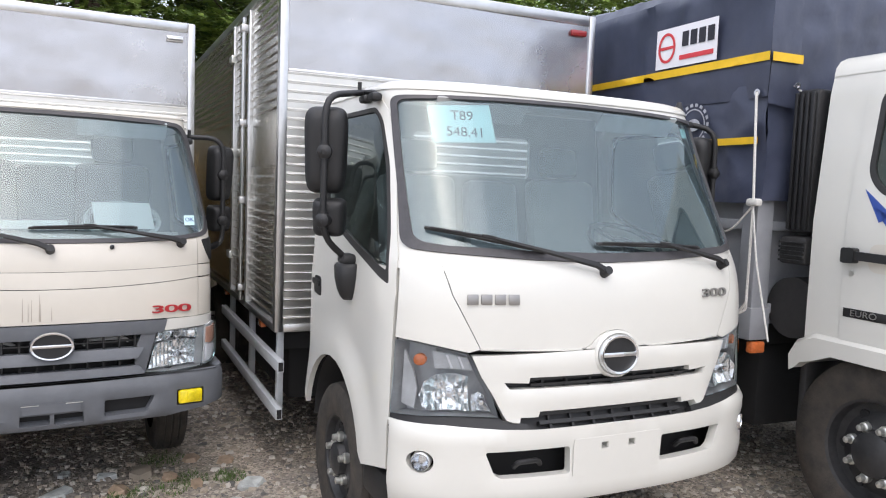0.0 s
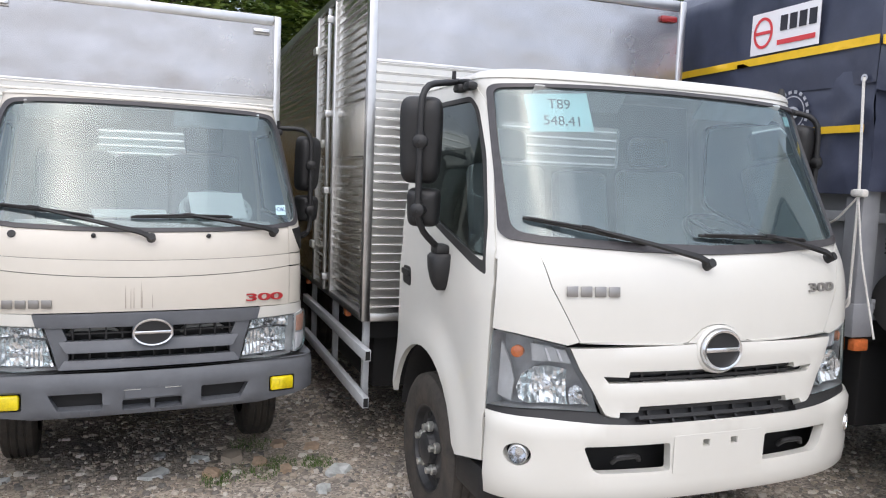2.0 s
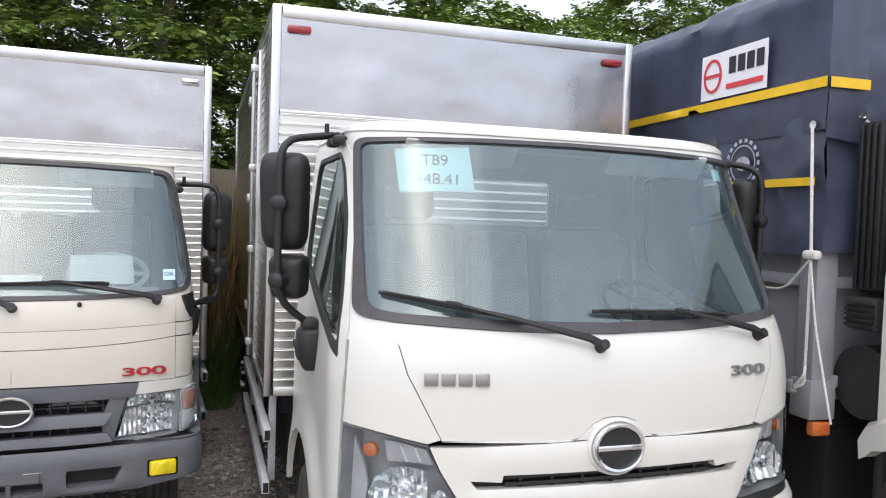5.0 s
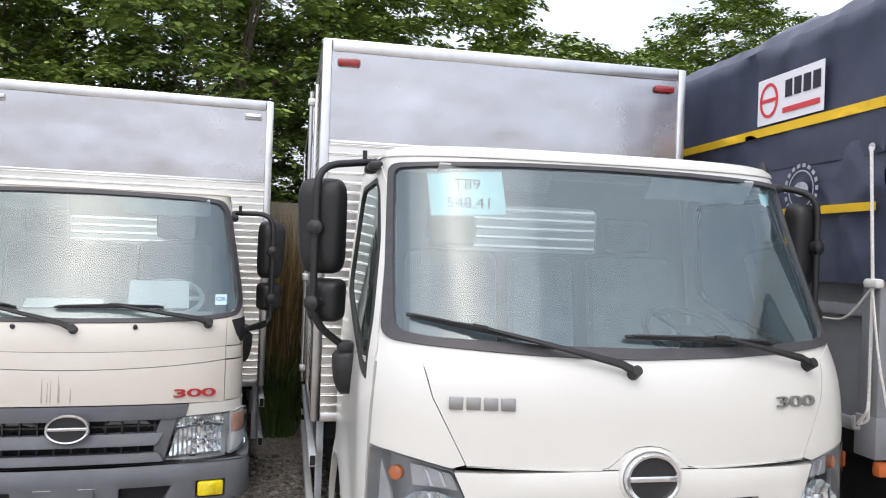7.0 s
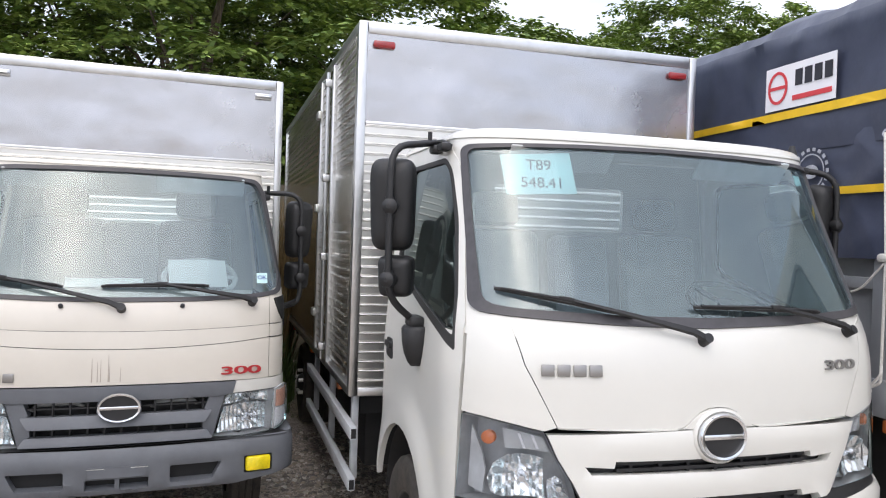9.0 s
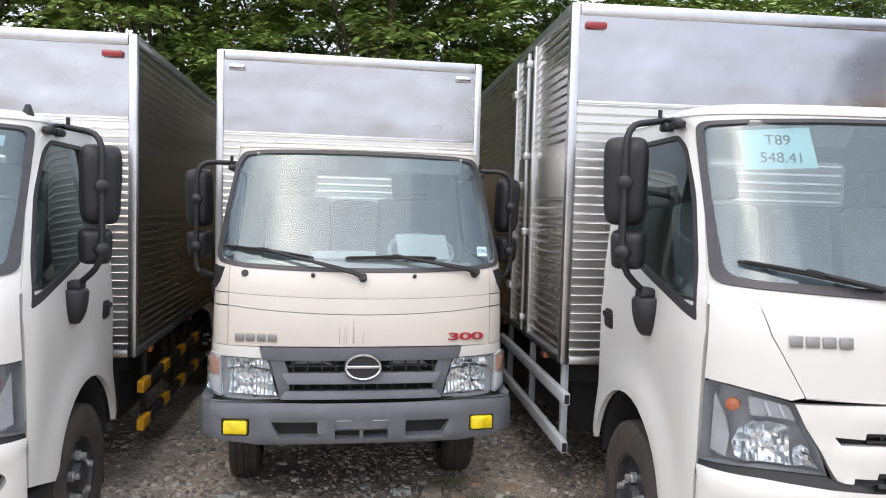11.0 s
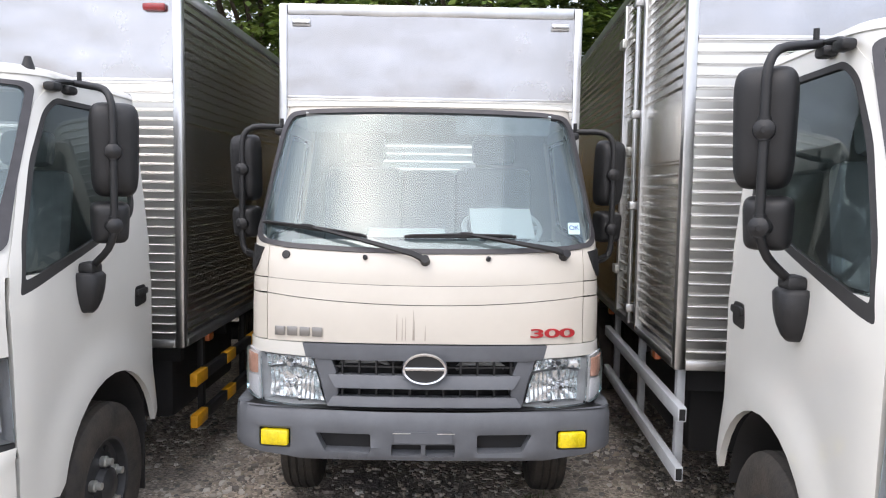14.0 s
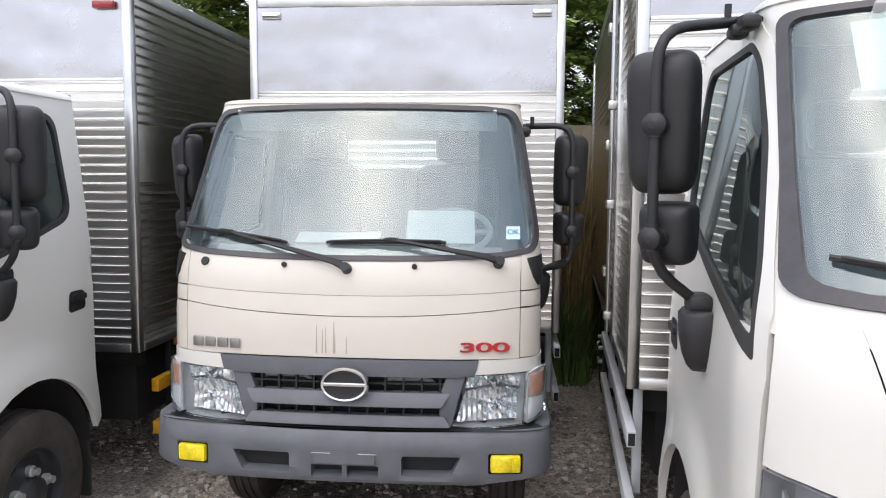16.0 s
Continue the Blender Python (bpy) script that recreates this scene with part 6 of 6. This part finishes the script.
# ---- trees behind the wall ----
def tree(x, y, height, radius, low, seed, mat, sprays=230):
    """A forked trunk under a crown of flat drooping fronds with gaps between them."""
    rng = random.Random(seed)
    nr = np.random.RandomState(seed)
    root = thing("tree", pose(x, y, 0), "broad green tree with layered feathery fronds", "tree", "trees behind the yard")
    bm = bmesh.new()
    cyl_bm(bm, (0, 0, -0.1), (0.1, 0, height * 0.42), 0.17, 0.12, 9)
    mid = Vector((0, 0, (low + height) / 2))
    tall = (height - low) / 2
    tips = []
    for k in range(sprays):
        u, a = rng.uniform(-0.95, 1.0), rng.uniform(0, 2 * math.pi)
        q = math.sqrt(max(0.0, 1 - u * u)) * (0.55 + 0.45 * rng.random() ** 0.5) * (1 + 0.22 * math.sin(3 * a + seed) + 0.15 * math.sin(5 * a + 2 * u + seed))
        tips.append((Vector((radius * q * math.cos(a), radius * q * math.sin(a), mid.z + tall * u * rng.uniform(0.8, 1.0))), a))
    for p, a in tips[:12]:
        base = Vector((0.1, 0, height * rng.uniform(0.25, 0.42)))
        bend = base.lerp(p, 0.5) + Vector((0, 0, 0.35))
        cyl_bm(bm, base, bend, 0.05, 0.03, 6)
        cyl_bm(bm, bend, p, 0.03, 0.008, 6)
    part("trunk", bm, BARK, root, "grey-brown trunk and limbs")
    verts, count = [], 0
    for p, a in tips:
        # each frond fans out into ribs that carry leaflets on both sides
        reach = rng.uniform(0.45, 0.85)
        for j in range(6):
            b = a + rng.uniform(-1.1, 1.1)
            n = 9
            t = np.repeat(np.linspace(0.12, 1.0, n), 2)
            side = np.tile([-1.0, 1.0], n)
            d = np.array([math.cos(b), math.sin(b), 0.0])
            o = np.array([-math.sin(b), math.cos(b), 0.0])
            droop = rng.uniform(0.12, 0.5)
            lift = rng.uniform(-0.06, 0.10)
            c = np.array(p)[None] + reach * t[:, None] * d + np.stack([0 * t, 0 * t, lift + 0.12 * t - droop * t * t * reach], 1) + nr.normal(0, 0.025, (2 * n, 3))
            ln = nr.uniform(0.12, 0.22, 2 * n)[:, None] * (1.1 - 0.4 * t[:, None])
            w = side[:, None] * o + 0.55 * d + nr.normal(0, 0.22, (2 * n, 3)) - np.array([0, 0, 0.25])
            w /= np.linalg.norm(w, axis=1)[:, None]
            across = np.cross(w, nr.normal(0, 0.35, (2 * n, 3)) + np.array([0, 0, 1.0]))
            across *= (nr.uniform(0.026, 0.046, 2 * n) / np.maximum(1e-6, np.linalg.norm(across, axis=1)))[:, None]
            quad = np.stack([c, c + w * ln * 0.5 + across, c + w * ln, c + w * ln * 0.5 - across], 1)
            verts.append(quad.reshape(-1, 3))
            count += 2 * n
    me = bpy.data.meshes.new("crown")
    v = np.concatenate(verts)
    me.from_pydata(v.tolist(), [], np.arange(4 * count).reshape(-1, 4).tolist())
    me.materials.append(mat)
    crown = new("crown", me)
    crown.parent = root
    return root


for i, (x, y, h, r, low) in enumerate(((-10.5, 13.6, 5.2, 2.2, 1.4), (-6.6, 13.4, 7.4, 2.6, 1.6), (-3.2, 13.8, 8.6, 2.8, 1.6), (0.2, 13.3, 8.4, 2.7, 1.5), (3.4, 13.8, 7.6, 2.6, 1.6), (6.4, 14.4, 6.1, 2.3, 1.6),
                                    (9.2, 16.0, 6.4, 2.3, 1.6), (12.6, 17.4, 8.6, 2.7, 2.0), (16.8, 18.5, 9.0, 3.0, 2.0), (-5.0, 16.5, 8.2, 2.8, 2.0), (-1.4, 16.6, 8.8, 2.8, 2.0), (2.2, 16.8, 8.4, 2.7, 2.0), (5.6, 17.5, 6.6, 2.5, 1.8))):
    tree(x, y, h, r, low, 40 + i, LEAF if i % 2 else LEAF_B, 430 if i < 9 else 260)


# ---- loose stones, rubble, grass and weeds ----
def stone_mesh(rng, x, y, z, r, sx, flat_top):
    n = 6
    vs, fs = [], []
    a0 = rng.uniform(0, 6.3)
    top = flat_top * r
    for h, s in ((-0.3 * r, 1.0), (top * 0.75, 0.85)):
        for j in range(n):
            a = a0 + 2 * math.pi * j / n
            f = s * r * rng.uniform(0.72, 1.15)
            vs.append((x + f * sx * math.cos(a), y + f * math.sin(a), z + h + 0.15 * r * rng.uniform(-1, 1) * (h > 0)))
    vs.append((x, y, z + top))
    for j in range(n):
        q = (j + 1) % n
        fs += [(j, q, n + q, n + j), (n + j, n + q, 2 * n)]
    return vs, fs


def stones(count, x0, x1, y0, y1, lo, hi, seed):
    rng = random.Random(seed)
    verts, faces = [], []
    for _ in range(count):
        x, y = rng.uniform(x0, x1), rng.uniform(y0, y1)
        if rng.random() > 0.25 + 0.75 * (0.5 + noise.noise((x * 1.1, y * 1.1, 3))):
            continue
        r = lo + (hi - lo) * rng.random() ** 4
        vs, fs = stone_mesh(rng, x, y, lie(x, y) - 0.006, r, rng.uniform(0.7, 1.4), rng.uniform(0.4, 0.8))
        k = len(verts)
        verts += vs
        faces += [tuple(k + i for i in f) for f in fs]
    me = bpy.data.meshes.new("stones")
    me.from_pydata(verts, [], faces)
    me.materials.append(STONE)
    return new("loose_stones", me)


tagged(stones(70000, -3.2, 5.2, 2.2, 7.2, 0.005, 0.027, 5), "loose grey and tan crushed stones on the yard", "stones", kind="stuff")


def rubble(x, y, r, sx, top, mat, label):
    rng = random.Random(int(1000 * (x + 7 * y)))
    vs, fs = stone_mesh(rng, 0, 0, 0, r, sx, top)
    me = bpy.data.meshes.new("stone")
    me.from_pydata(vs, [], fs)
    me.materials.append(mat)
    ob = new("stone", me)
    ob.matrix_world = pose(x, y, lie(x, y), 0, 0, rng.uniform(0, 90))
    tagged(ob, label, "stone", "larger stones on the gravel")


for x, y, r, sx, top, mat, label in ((0.28, 4.87, 0.055, 1.3, 0.45, STONE_PALE, "pale blue-grey broken stone on gravel"), (0.01, 4.70, 0.07, 1.5, 0.2, STONE_PALE, "flat pale grey slab piece on gravel"),
                                    (0.47, 4.82, 0.085, 1.2, 0.5, STONE, "dark grey lump of stone on gravel"), (0.78, 5.0, 0.06, 1.4, 0.35, STONE_TAN, "tan flat stone on gravel"), (0.98, 4.88, 0.05, 1.3, 0.5, STONE_TAN, "tan rounded stone on gravel"),
                                    (1.05, 4.46, 0.09, 1.6, 0.18, STONE_PALE, "flat pale slab piece on gravel"), (0.33, 4.62, 0.06, 1.2, 0.4, STONE_TAN, "tan broken stone on gravel"), (0.75, 4.55, 0.05, 1.2, 0.5, STONE_TAN, "small tan stone on gravel"),
                                    (-0.80, 4.85, 0.05, 1.4, 0.2, STONE_PALE, "white flat stone chip on gravel"), (0.05, 5.0, 0.045, 1.3, 0.2, STONE_PALE, "white stone chip on gravel"), (0.62, 4.72, 0.06, 1.1, 0.4, STONE_TAN, "brown stone on gravel"),
                                    (-1.25, 4.9, 0.06, 1.5, 0.25, STONE_TAN, "flat brown stone on gravel"), (0.9, 4.2, 0.05, 1.2, 0.5, STONE_PALE, "grey stone on gravel"), (3.55, 3.0, 0.06, 1.3, 0.4, STONE_TAN, "tan stone on gravel")):
    rubble(x, y, r, sx, top, mat, label)


def blades(name, count, spots, height, width, lean, mat, seed, label):
    """Many bent blades in tufts, as one mass."""
    rng = random.Random(seed)
    verts, faces = [], []
    for _ in range(count):
        cx, cy, rad = rng.choice(spots)
        a, d = rng.uniform(0, 6.3), rad * rng.random() ** 0.6
        x, y = cx + d * math.cos(a), cy + d * math.sin(a)
        h, b = height * rng.uniform(0.35, 1.0), rng.uniform(0, 6.3)
        z = lie(x, y) - 0.01
        k = len(verts)
        dx, dy, o = math.cos(b), math.sin(b), lean * h * rng.uniform(0.1, 1.0)
        for t, s in ((0, 1.0), (0.5, 0.8), (1.0, 0.1)):
            px, py, pz = x + dx * o * t * t, y + dy * o * t * t, z + h * t
            verts += [(px - dy * width * s, py + dx * width * s, pz), (px + dy * width * s, py - dx * width * s, pz)]
        faces += [(k, k + 1, k + 3, k + 2), (k + 2, k + 3, k + 5, k + 4)]
    me = bpy.data.meshes.new(name)
    me.from_pydata(verts, [], faces)
    me.materials.append(mat)
    tagged(new(name, me), label, "weeds", kind="stuff")


blades("yard_grass", 1500, ((0.55, 4.58, 0.16), (0.72, 4.66, 0.12), (0.95, 4.62, 0.1), (0.62, 5.05, 0.14), (0.35, 4.5, 0.1), (1.3, 8.0, 0.3), (1.15, 8.3, 0.3)), 0.034, 0.0028, 1.3, GRASS, 3, "short green grass growing in the gravel")
blades("green_weeds", 700, ((1.1, 8.0, 0.22), (1.2, 8.6, 0.25), (1.15, 9.2, 0.3)), 0.9, 0.012, 0.5, GRASS, 4, "green weeds between the trucks")
blades("dry_weeds", 1600, ((1.12, 8.6, 0.25), (1.2, 9.3, 0.3), (1.1, 10.0, 0.35), (-1.2, 9.5, 0.25)), 2.3, 0.012, 0.3, DRY, 6, "tall dry straw-coloured weeds by the wall")
